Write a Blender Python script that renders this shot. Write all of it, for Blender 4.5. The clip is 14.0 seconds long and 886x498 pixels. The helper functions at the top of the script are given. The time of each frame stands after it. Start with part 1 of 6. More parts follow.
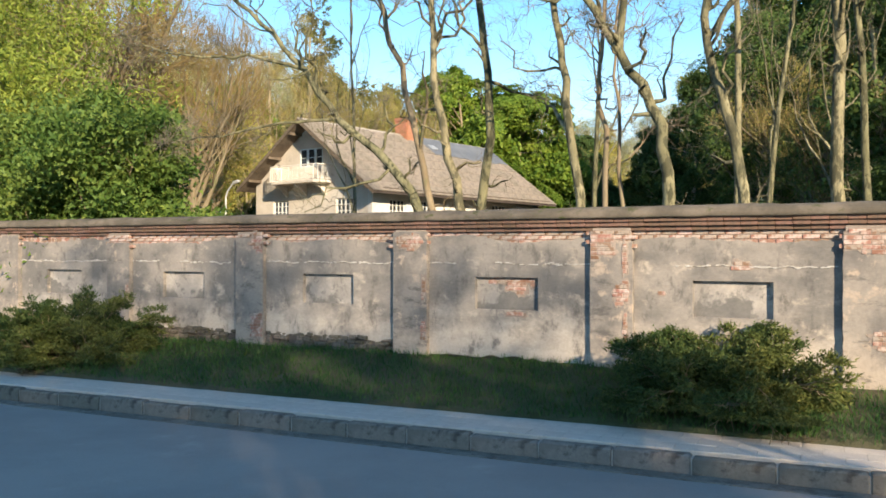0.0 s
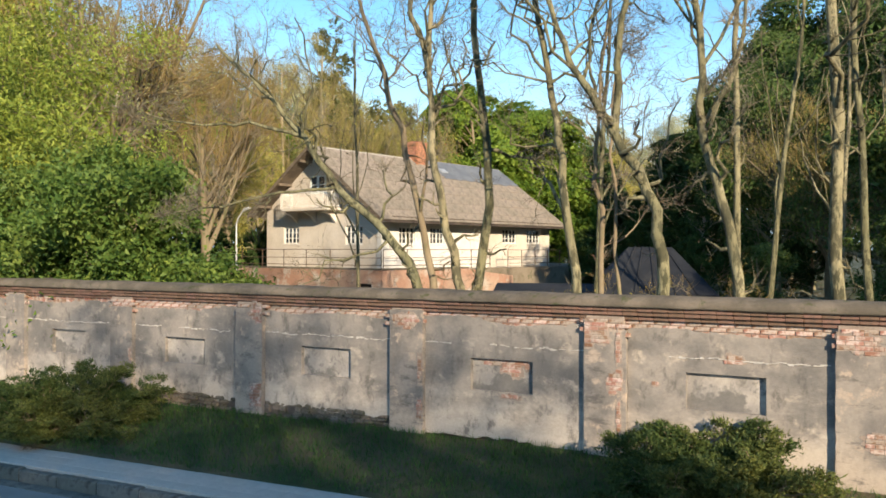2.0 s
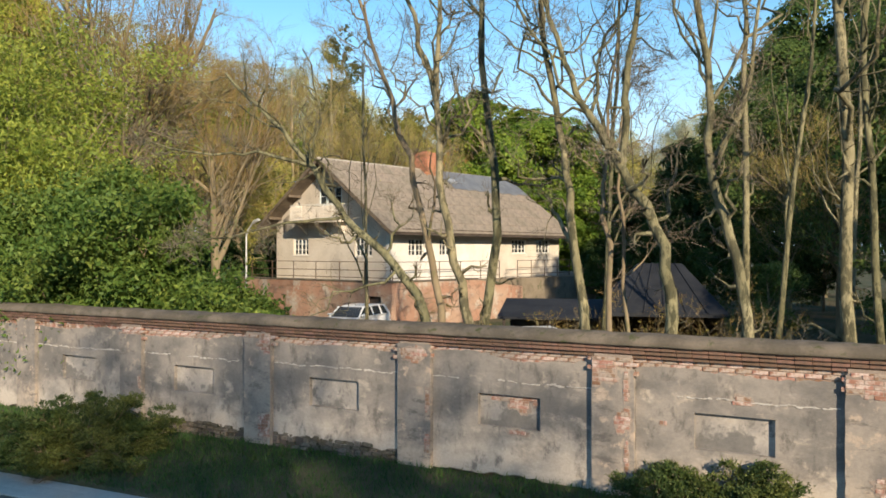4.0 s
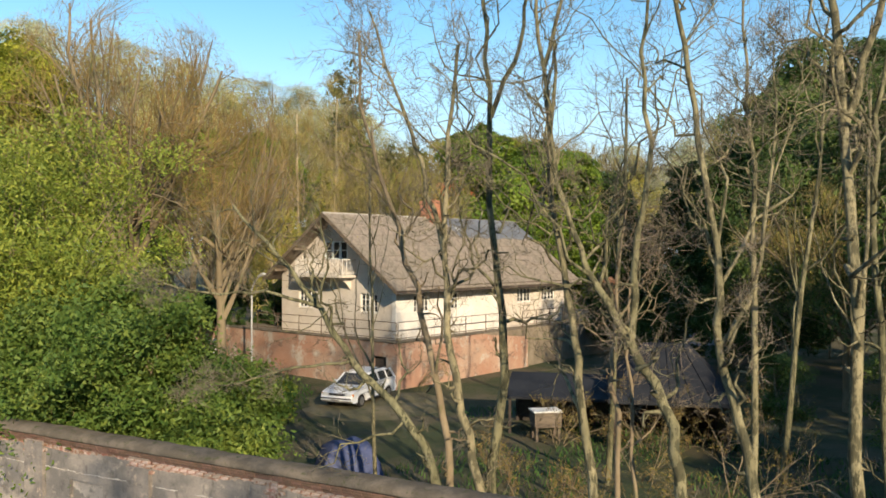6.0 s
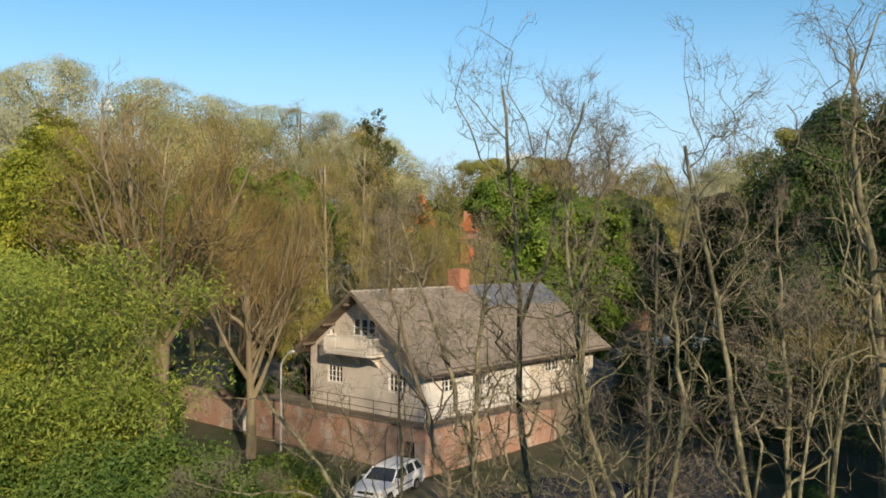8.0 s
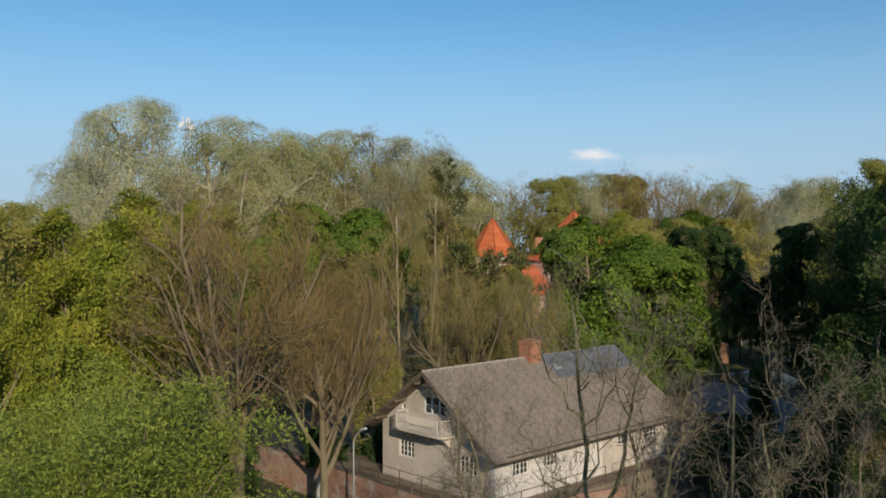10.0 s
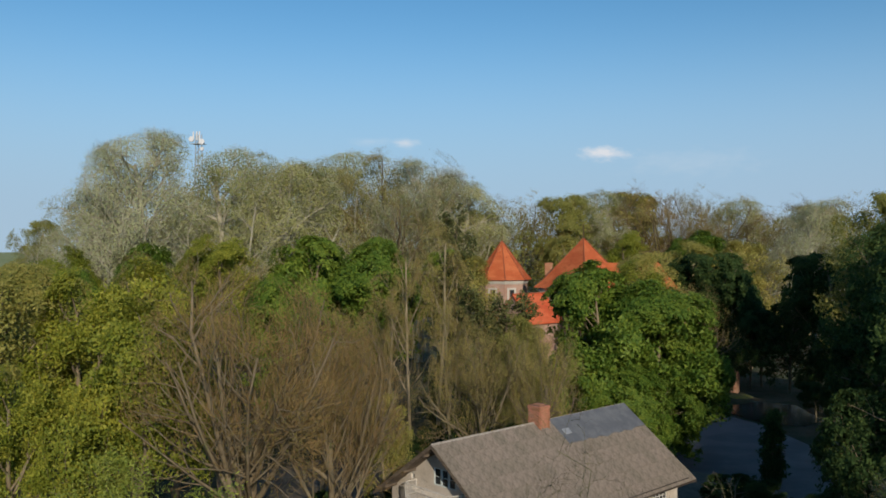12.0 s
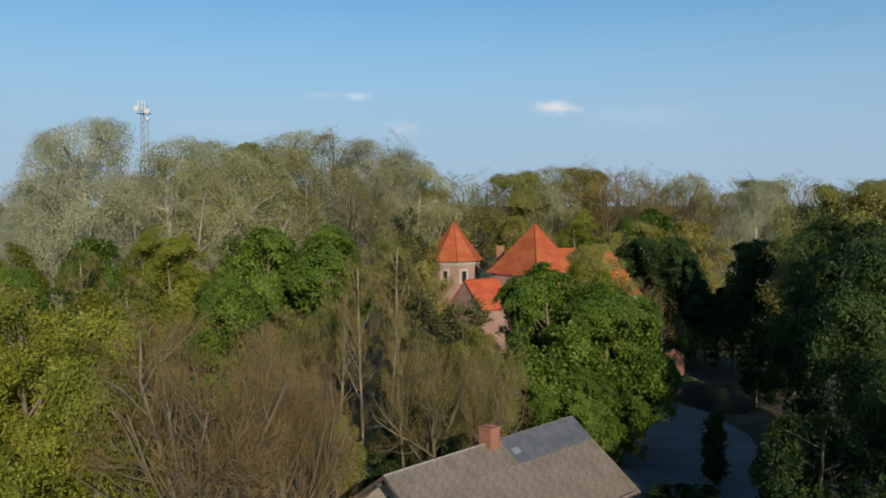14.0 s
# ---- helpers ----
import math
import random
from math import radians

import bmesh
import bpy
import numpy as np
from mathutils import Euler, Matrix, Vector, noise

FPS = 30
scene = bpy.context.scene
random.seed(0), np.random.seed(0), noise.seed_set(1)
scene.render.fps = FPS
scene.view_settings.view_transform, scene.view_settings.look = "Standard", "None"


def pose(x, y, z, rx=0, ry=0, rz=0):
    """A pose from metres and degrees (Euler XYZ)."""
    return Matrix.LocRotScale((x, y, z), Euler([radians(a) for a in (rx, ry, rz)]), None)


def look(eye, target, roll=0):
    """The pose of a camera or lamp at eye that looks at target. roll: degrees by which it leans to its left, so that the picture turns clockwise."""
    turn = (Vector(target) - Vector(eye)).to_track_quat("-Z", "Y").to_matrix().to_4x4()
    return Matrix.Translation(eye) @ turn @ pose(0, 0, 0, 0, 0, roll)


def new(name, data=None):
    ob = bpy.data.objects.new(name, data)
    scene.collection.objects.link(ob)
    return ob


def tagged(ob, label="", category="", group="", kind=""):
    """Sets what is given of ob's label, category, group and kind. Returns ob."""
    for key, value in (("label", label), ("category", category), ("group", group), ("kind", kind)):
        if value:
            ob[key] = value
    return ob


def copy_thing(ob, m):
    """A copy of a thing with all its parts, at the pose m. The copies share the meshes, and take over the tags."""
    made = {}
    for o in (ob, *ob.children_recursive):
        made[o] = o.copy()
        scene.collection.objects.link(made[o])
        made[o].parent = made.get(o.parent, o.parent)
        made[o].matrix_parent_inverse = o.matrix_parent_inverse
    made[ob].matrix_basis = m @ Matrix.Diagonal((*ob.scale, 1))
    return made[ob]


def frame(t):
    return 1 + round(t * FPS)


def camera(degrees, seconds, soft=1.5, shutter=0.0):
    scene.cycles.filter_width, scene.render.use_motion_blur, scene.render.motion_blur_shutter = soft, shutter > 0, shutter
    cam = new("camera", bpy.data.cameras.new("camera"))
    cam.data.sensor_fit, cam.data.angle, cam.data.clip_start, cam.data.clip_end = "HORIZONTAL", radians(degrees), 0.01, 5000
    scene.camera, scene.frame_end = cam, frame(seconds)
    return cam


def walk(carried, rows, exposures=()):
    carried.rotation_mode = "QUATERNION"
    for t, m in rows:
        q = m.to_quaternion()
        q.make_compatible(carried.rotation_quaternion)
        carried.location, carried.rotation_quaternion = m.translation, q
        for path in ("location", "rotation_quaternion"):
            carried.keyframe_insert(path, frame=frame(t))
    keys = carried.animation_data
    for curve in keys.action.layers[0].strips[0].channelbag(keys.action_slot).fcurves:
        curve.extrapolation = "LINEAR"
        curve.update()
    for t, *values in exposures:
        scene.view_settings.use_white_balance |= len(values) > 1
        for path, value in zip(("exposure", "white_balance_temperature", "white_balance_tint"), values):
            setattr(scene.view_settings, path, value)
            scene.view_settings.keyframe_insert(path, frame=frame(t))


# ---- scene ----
cam = camera(56.0, 14.0, soft=1.7)
PATH = [
    (0.0, pose(-0.064, -0.043, 2.100, 89.958, -0.042, 0.085)),
    (0.5, pose(-0.089, -0.038, 2.705, 90.017, -0.037, 0.702)),
    (1.0, pose(-0.101, -0.041, 3.157, 90.080, 0.070, 0.833)),
    (1.5, pose(0.108, -0.061, 3.274, 90.083, -0.063, 1.199)),
    (2.0, pose(0.322, -0.090, 3.603, 90.096, -0.097, 1.170)),
    (2.5, pose(0.384, -0.089, 3.886, 90.135, -0.070, 1.542)),
    (5.0, pose(0.328, -0.072, 5.154, 90.157, -0.007, 2.002)),
    (5.5, pose(0.285, -0.001, 6.197, 90.208, -0.018, 2.146)),
    (6.0, pose(0.290, -0.076, 7.507, 90.205, -0.113, 2.150)),
    (6.5, pose(0.231, -0.107, 8.724, 90.189, -0.018, 2.026)),
    (7.0, pose(0.281, -0.068, 9.891, 90.212, -0.013, 2.130)),
    (7.5, pose(0.218, -0.120, 11.350, 90.188, 0.036, 2.202)),
    (8.0, pose(0.221, -0.080, 12.211, 90.228, -0.050, 4.003)),
    (10.5, pose(0.294, -0.071, 18.431, 89.958, 0.050, 9.195)),
    (11.0, pose(0.226, -0.047, 19.360, 89.920, 0.005, 9.305)),
    (11.5, pose(0.229, -0.050, 20.380, 89.884, 0.009, 9.419)),
    (12.0, pose(0.313, -0.059, 21.819, 89.884, 0.051, 9.599)),
    (12.5, pose(0.339, -0.031, 23.239, 89.780, 0.105, 9.777)),
    (13.0, pose(0.369, -0.066, 24.313, 89.775, 0.082, 9.809)),
    (13.5, pose(0.445, -0.094, 25.467, 87.528, 0.062, 7.033)),
    (14.0, pose(0.455, -0.099, 26.656, 86.767, 0.166, 6.365)),
]
EXPOSURES = [(0.0, 1.04, 6950, 8), (2.5, 0.76, 6950, 8), (5.0, 0.58, 7000, 8), (6.5, 0.54, 7200, 8), (8.0, 0.2, 7000, 8), (10.5, -0.41, 6350, 8), (14.0, -0.52, 6250, 8)]
walk(cam, PATH, EXPOSURES)


# ---------------------------------------------------------------- world, sun
SUN_H = Vector((0.40, -0.917, 0)).normalized()
SUN_EL = radians(21)
to_sun = SUN_H * math.cos(SUN_EL) + Vector((0, 0, math.sin(SUN_EL)))

world = bpy.data.worlds.new("world")
scene.world = world
world.use_nodes = True
wn, wl = world.node_tree.nodes, world.node_tree.links
wn.clear()
w_out = wn.new("ShaderNodeOutputWorld")
w_bg = wn.new("ShaderNodeBackground")
w_bg.inputs["Strength"].default_value = 0.12
w_sky = wn.new("ShaderNodeTexSky")
w_sky.sky_type = "NISHITA"
w_sky.sun_disc = False
w_sky.sun_elevation = SUN_EL
w_sky.sun_rotation = math.atan2(SUN_H.x, SUN_H.y)
w_sky.air_density, w_sky.dust_density, w_sky.ozone_density = 1.0, 0.0, 1.2
w_geo = wn.new("ShaderNodeTexCoord")


def wmath(op, a, b=None, c=None):
    n = wn.new("ShaderNodeMath")
    n.operation = op
    for i, v in enumerate((a, b, c)):
        if v is None:
            continue
        if isinstance(v, (int, float)):
            n.inputs[i].default_value = v
        else:
            wl.new(v, n.inputs[i])
    return n.outputs[0]


def wdot(v):
    n = wn.new("ShaderNodeVectorMath")
    n.operation = "DOT_PRODUCT"
    wl.new(w_geo.outputs["Generated"], n.inputs[0])
    n.inputs[1].default_value = v
    return n.outputs["Value"]


w_noise = wn.new("ShaderNodeTexNoise")
w_noise.inputs["Scale"].default_value = 60
w_noise.inputs["Detail"].default_value = 5
w_map = wn.new("ShaderNodeMapping")
w_map.inputs["Scale"].default_value = (1, 1, 2.2)
wl.new(w_geo.outputs["Generated"], w_map.inputs["Vector"])
wl.new(w_map.outputs["Vector"], w_noise.inputs["Vector"])
w_up = wdot((0, 0, 1))
cover = None
# small fair-weather clouds: bearing and height in degrees, half width, half height, density
for az, el, hw, hh, dens in ((-1.4, 6.3, 1.75, 0.5, 0.75), (12.1, 7.1, 0.9, 0.45, 0.4), (9.3, 5.0, 1.5, 0.7, 0.22), (14.5, 7.2, 1.6, 0.35, 0.14), (-7.0, 5.6, 5.0, 1.0, 0.10), (20, 5.0, 6.0, 0.9, 0.07)):
    a = radians(az)
    side = wmath("DIVIDE", wdot((math.cos(a), math.sin(a), 0)), math.sin(radians(hw)))
    rise = wmath("DIVIDE", wmath("SUBTRACT", w_up, math.sin(radians(el))), math.sin(radians(hh)))
    front = wmath("GREATER_THAN", wdot((-math.sin(a), math.cos(a), 0)), 0.0)
    d = wmath("SQRT", wmath("ADD", wmath("MULTIPLY", side, side), wmath("MULTIPLY", rise, rise)))
    d = wmath("ADD", d, wmath("MULTIPLY", wmath("SUBTRACT", w_noise.outputs["Fac"], 0.5), 1.6))
    f = wmath("MULTIPLY", wmath("SUBTRACT", 1.0, wmath("SMOOTH_MIN", wmath("MAXIMUM", d, 0.0), 1.0, 0.3)), dens * 1.6)
    f = wmath("MULTIPLY", wmath("MAXIMUM", f, 0.0), front)
    cover = f if cover is None else wmath("ADD", cover, f)
w_mix = wn.new("ShaderNodeMix")
w_mix.data_type = "RGBA"
w_mix.clamp_factor = True
wl.new(cover, w_mix.inputs["Factor"])
# a blue evening haze over the clear sky
w_tint = wn.new("ShaderNodeMix")
w_tint.data_type, w_tint.blend_type = "RGBA", "MULTIPLY"
w_tint.inputs["Factor"].default_value = 1.0
w_tint.inputs["B"].default_value = (0.60, 1.0, 1.22, 1)
wl.new(w_sky.outputs["Color"], w_tint.inputs["A"])
w_haze = wn.new("ShaderNodeMix")
w_haze.data_type = "RGBA"
w_fall = wn.new("ShaderNodeMapRange")
w_fall.interpolation_type = "SMOOTHERSTEP"
w_fall.inputs["From Min"].default_value, w_fall.inputs["From Max"].default_value = 0.0, 0.33
w_fall.inputs["To Min"].default_value, w_fall.inputs["To Max"].default_value = 0.92, 0.0
wl.new(w_up, w_fall.inputs["Value"])
wl.new(w_fall.outputs["Result"], w_haze.inputs["Factor"])
wl.new(w_tint.outputs["Result"], w_haze.inputs["A"])
w_haze.inputs["B"].default_value = (4.4, 5.7, 7.5, 1)
wl.new(w_haze.outputs["Result"], w_mix.inputs["A"])
w_mix.inputs["B"].default_value = (8.6, 8.6, 8.9, 1)
wl.new(w_mix.outputs["Result"], w_bg.inputs["Color"])
wl.new(w_bg.outputs["Background"], w_out.inputs["Surface"])

sun_data = bpy.data.lights.new("sun", "SUN")
sun_data.energy = 5.0
sun_data.angle = radians(0.6)
sun_data.color = (1.0, 0.85, 0.66)
sun = new("sun", sun_data)
sun.matrix_world = look(to_sun * 100, (0, 0, 0))


# ---------------------------------------------------------------- materials
def ramp_noise(nt, vec, scale, detail, rough=0.6):
    n = nt.nodes.new("ShaderNodeTexNoise")
    n.inputs["Scale"].default_value = scale
    n.inputs["Detail"].default_value = detail
    n.inputs["Roughness"].default_value = rough
    nt.links.new(vec, n.inputs["Vector"])
    return n.outputs["Fac"]


def sharpen(nt, fac, lo, hi):
    n = nt.nodes.new("ShaderNodeMapRange")
    n.interpolation_type = "SMOOTHSTEP"
    n.inputs["From Min"].default_value = lo
    n.inputs["From Max"].default_value = hi
    nt.links.new(fac, n.inputs["Value"])
    return n.outputs["Result"]


def mixc(nt, fac, a, b, blend="MIX"):
    n = nt.nodes.new("ShaderNodeMix")
    n.data_type = "RGBA"
    n.blend_type = blend
    for sock, v in ((n.inputs["Factor"], fac), (n.inputs["A"], a), (n.inputs["B"], b)):
        if isinstance(v, (int, float)):
            sock.default_value = v
        elif isinstance(v, tuple):
            sock.default_value = (*v, 1)
        else:
            nt.links.new(v, sock)
    return n.outputs["Result"]


def mat(name, c1, c2, c3=None, big=0.8, fine=12.0, rough=0.85, bump=0.3, dist=0.02, metal=0.0, rnd=0.0, isl=0.0, spec=0.3, stretch=(1, 1, 1), lo=0.4, hi=0.62, lo3=0.55, hi3=0.68, band=None, stain_or_dapple=None, coords="Object"):
    """Two scales of noise between two or three colours, fine relief, and chance differences of lightness from piece to piece."""
    m = bpy.data.materials.new(name)
    m.use_nodes = True
    nt = m.node_tree
    bsdf = nt.nodes["Principled BSDF"]
    tc = nt.nodes.new("ShaderNodeTexCoord")
    mp = nt.nodes.new("ShaderNodeMapping")
    mp.inputs["Scale"].default_value = stretch
    nt.links.new(tc.outputs[coords], mp.inputs["Vector"])
    vec = mp.outputs["Vector"]
    coarse = ramp_noise(nt, vec, big, 6)
    grain = ramp_noise(nt, vec, fine, 5, 0.7)
    col = mixc(nt, sharpen(nt, coarse, lo, hi), c1, c2)
    if c3:
        third = ramp_noise(nt, vec, big * 2.7, 7, 0.65)
        col = mixc(nt, sharpen(nt, third, lo3, hi3), col, c3)
    if band:
        # a second colour mixed in below a ragged level
        z_lo, z_hi, c_band, amount = band
        sx = nt.nodes.new("ShaderNodeSeparateXYZ")
        nt.links.new(tc.outputs[coords], sx.inputs["Vector"])
        wob = nt.nodes.new("ShaderNodeMath")
        wob.operation = "MULTIPLY_ADD"
        nt.links.new(ramp_noise(nt, vec, 1.1, 6, 0.65), wob.inputs[0])
        wob.inputs[1].default_value = 2.6
        nt.links.new(sx.outputs["Z"], wob.inputs[2])
        f = sharpen(nt, wob.outputs["Value"], z_hi + 1.3, z_lo + 1.3)
        fm = nt.nodes.new("ShaderNodeMath")
        fm.operation = "MULTIPLY"
        nt.links.new(f, fm.inputs[0])
        fm.inputs[1].default_value = amount
        col = mixc(nt, fm.outputs["Value"], col, c_band)
    if stain_or_dapple:
        # small dark spots and streaks down the face; on wall-tree bark, painted shade dapples
        s_scale, s_stretch, s_lo, s_hi, s_col, s_amount = stain_or_dapple
        sm = nt.nodes.new("ShaderNodeMapping")
        sm.inputs["Scale"].default_value = s_stretch
        nt.links.new(tc.outputs[coords], sm.inputs["Vector"])
        sf = nt.nodes.new("ShaderNodeMath")
        sf.operation = "MULTIPLY"
        nt.links.new(sharpen(nt, ramp_noise(nt, sm.outputs["Vector"], s_scale, 8, 0.72), s_lo, s_hi), sf.inputs[0])
        sf.inputs[1].default_value = s_amount
        col = mixc(nt, sf.outputs["Value"], col, s_col)
    g = nt.nodes.new("ShaderNodeMapRange")
    g.inputs["To Min"].default_value, g.inputs["To Max"].default_value = 0.72, 1.28
    nt.links.new(grain, g.inputs["Value"])
    gray = nt.nodes.new("ShaderNodeCombineColor")
    for i in range(3):
        nt.links.new(g.outputs["Result"], gray.inputs[i])
    col = mixc(nt, 1.0, col, gray.outputs["Color"], "MULTIPLY")
    for amount, source in ((rnd, "obj"), (isl, "isl")):
        if amount:
            if source == "obj":
                src = nt.nodes.new("ShaderNodeObjectInfo").outputs["Random"]
            else:
                src = nt.nodes.new("ShaderNodeNewGeometry").outputs["Random Per Island"]
            r = nt.nodes.new("ShaderNodeMapRange")
            r.inputs["To Min"].default_value, r.inputs["To Max"].default_value = 1 - amount, 1 + amount
            nt.links.new(src, r.inputs["Value"])
            h = nt.nodes.new("ShaderNodeHueSaturation")
            nt.links.new(r.outputs["Result"], h.inputs["Value"])
            hr = nt.nodes.new("ShaderNodeMapRange")
            hr.inputs["To Min"].default_value, hr.inputs["To Max"].default_value = 0.5 + amount * 0.06, 0.5 - amount * 0.06
            nt.links.new(src, hr.inputs["Value"])
            nt.links.new(hr.outputs["Result"], h.inputs["Hue"])
            nt.links.new(col, h.inputs["Color"])
            col = h.outputs["Color"]
    nt.links.new(col, bsdf.inputs["Base Color"])
    bsdf.inputs["Roughness"].default_value = rough
    bsdf.inputs["Metallic"].default_value = metal
    bsdf.inputs["Specular IOR Level"].default_value = spec
    if bump:
        b = nt.nodes.new("ShaderNodeBump")
        b.inputs["Strength"].default_value = bump
        b.inputs["Distance"].default_value = dist
        nt.links.new(grain, b.inputs["Height"])
        nt.links.new(b.outputs["Normal"], bsdf.inputs["Normal"])
    return m


def leaf_mat(name, c1, c2, through_=0.35, isl=0.35, rnd=0.18, rough=0.6):
    m = mat(name, c1, c2, big=0.5, fine=3.0, rough=rough, bump=0, rnd=rnd, isl=isl, spec=0.25)
    nt = m.node_tree
    bsdf = nt.nodes["Principled BSDF"]
    col = bsdf.inputs["Base Color"].links[0].from_socket
    tr = nt.nodes.new("ShaderNodeBsdfTranslucent")
    nt.links.new(col, tr.inputs["Color"])
    mx = nt.nodes.new("ShaderNodeMixShader")
    mx.inputs["Fac"].default_value = through_
    nt.links.new(bsdf.outputs["BSDF"], mx.inputs[1])
    nt.links.new(tr.outputs["BSDF"], mx.inputs[2])
    nt.links.new(mx.outputs["Shader"], nt.nodes["Material Output"].inputs["Surface"])
    return m


M_PLASTER = mat("weathered plaster", (0.16, 0.147, 0.136), (0.285, 0.25, 0.22), (0.41, 0.35, 0.29), big=0.8, fine=16, bump=0.5, dist=0.012, stretch=(1, 1, 1.4), lo=0.38, hi=0.62, lo3=0.54, hi3=0.70, rough=0.95, band=(0.2, 1.0, (0.50, 0.43, 0.365), 0.85), stain_or_dapple=(3.2, (1, 1, 0.55), 0.52, 0.66, (0.10, 0.092, 0.085), 0.75))
M_PLASTER_P = mat("weathered plaster of the piers", (0.165, 0.148, 0.136), (0.28, 0.243, 0.21), (0.42, 0.33, 0.26), big=1.2, fine=16, bump=0.5, dist=0.012, rough=0.95, band=(0.1, 0.7, (0.45, 0.37, 0.30), 0.7), stain_or_dapple=(2.6, (0.7, 1, 2.2), 0.53, 0.66, (0.105, 0.095, 0.088), 0.75))
M_PLASTER_N = mat("paler niche plaster", (0.27, 0.245, 0.225), (0.42, 0.37, 0.325), (0.15, 0.143, 0.135), big=1.4, fine=18, bump=0.4, dist=0.01, rough=0.95, lo3=0.56, hi3=0.66, band=(1.02, 1.22, (0.13, 0.122, 0.115), 0.85), stain_or_dapple=(5, (1, 1, 0.6), 0.55, 0.66, (0.13, 0.12, 0.11), 0.6))
M_WHITE_CHIP = mat("chipped lime edge", (0.50, 0.46, 0.42), (0.36, 0.33, 0.30), big=5, fine=30, bump=0.4, rough=0.95)
M_BRICK = mat("old red brick", (0.25, 0.125, 0.085), (0.30, 0.18, 0.13), (0.42, 0.335, 0.285), lo3=0.44, hi3=0.60, big=2.6, fine=30, bump=0.5, dist=0.01, rnd=0.25, isl=0.22, rough=0.92)
M_BRICK_D = mat("darker red brick", (0.135, 0.078, 0.056), (0.185, 0.112, 0.082), (0.09, 0.07, 0.055), big=1.2, fine=30, bump=0.5, dist=0.01, rnd=0.18, isl=0.18, rough=0.92)
M_LIME = mat("smeared lime mortar", (0.33, 0.265, 0.222), (0.26, 0.205, 0.17), (0.20, 0.14, 0.11), big=2.2, fine=28, bump=0.5, rough=0.95)
M_MORTAR = mat("lime mortar", (0.14, 0.112, 0.092), (0.10, 0.083, 0.07), big=2.5, fine=35, bump=0.5, rough=0.95)
M_COPING = mat("mossy concrete coping", (0.105, 0.088, 0.068), (0.165, 0.135, 0.105), (0.065, 0.072, 0.03), big=1.8, fine=18, bump=0.6, dist=0.015, rough=0.95)
M_RUBBLE = mat("rubble stone", (0.095, 0.08, 0.06), (0.17, 0.14, 0.11), (0.06, 0.06, 0.035), big=4, fine=25, bump=0.5, rnd=0.3, rough=0.95)
M_ASPHALT = mat("worn asphalt", (0.285, 0.252, 0.23), (0.33, 0.292, 0.265), (0.385, 0.342, 0.31), big=0.35, fine=60, bump=0.25, dist=0.006, rough=0.85, lo3=0.58, hi3=0.75)
M_YARD = mat("pale gravelled tarmac yard", (0.185, 0.178, 0.175), (0.235, 0.225, 0.215), big=0.2, fine=20, bump=0.2, rough=0.9)
M_PAVING = mat("grey concrete paving", (0.55, 0.465, 0.395), (0.61, 0.52, 0.44), (0.48, 0.405, 0.34), big=1.2, fine=30, bump=0.3, dist=0.005, rnd=0.05, rough=0.9)
M_KERB = mat("stained concrete kerb", (0.17, 0.142, 0.115), (0.235, 0.195, 0.158), (0.10, 0.08, 0.063), big=1.6, fine=28, bump=0.5, dist=0.008, rnd=0.22, stain_or_dapple=(4.5, (1, 1, 1), 0.48, 0.64, (0.075, 0.064, 0.052), 0.65), rough=0.92)
M_JOINT = mat("sandy joint", (0.52, 0.44, 0.375), (0.46, 0.39, 0.33), big=3, fine=40, bump=0.3)
M_GROUND = mat("rough grass and leaf litter", (0.050, 0.064, 0.026), (0.105, 0.088, 0.052), (0.040, 0.052, 0.02), big=0.25, fine=7, bump=0.9, dist=0.08, rough=0.95)
M_DIRT = mat("trodden dirt", (0.16, 0.13, 0.095), (0.22, 0.18, 0.135), (0.10, 0.10, 0.055), big=0.7, fine=14, bump=0.6, dist=0.03, rough=0.95)
M_GRASS = leaf_mat("grass blade", (0.040, 0.105, 0.024), (0.070, 0.14, 0.032), 0.3, 0.4, 0.0)
M_WEED = leaf_mat("weed leaf", (0.055, 0.11, 0.025), (0.09, 0.13, 0.04), 0.3, 0.4, 0.0)
M_RENDER = mat("dirty cream house render", (0.50, 0.44, 0.37), (0.58, 0.52, 0.45), (0.36, 0.31, 0.26), big=0.5, fine=9, bump=0.25, dist=0.01, rough=0.93, lo3=0.58, hi3=0.72)
M_RENDER_W = mat("white house render", (0.60, 0.565, 0.515), (0.67, 0.635, 0.585), (0.42, 0.385, 0.345), big=0.7, fine=9, bump=0.2, dist=0.01, rough=0.93, lo3=0.6, hi3=0.75)
M_ROOF = mat("weathered roof sheet", (0.26, 0.213, 0.165), (0.36, 0.295, 0.23), (0.155, 0.13, 0.10), big=0.45, fine=8, bump=0.35, dist=0.02, rnd=0.10, rough=0.9, stain_or_dapple=(5.0, (0.6, 2.0, 1), 0.47, 0.60, (0.10, 0.086, 0.07), 0.75))
M_RIDGE = mat("lichen-white ridge sheet", (0.40, 0.36, 0.31), (0.30, 0.26, 0.21), (0.20, 0.17, 0.14), big=2.5, fine=12, bump=0.4, rough=0.9)
M_ROOF_B = mat("dark roofing felt", (0.125, 0.13, 0.14), (0.17, 0.175, 0.18), (0.10, 0.105, 0.11), big=0.9, fine=14, bump=0.2, rough=0.55, spec=0.5)
M_WOOD = mat("grey weathered timber", (0.11, 0.085, 0.065), (0.17, 0.135, 0.10), big=1.5, fine=16, bump=0.4, rough=0.9, stretch=(1, 1, 4))
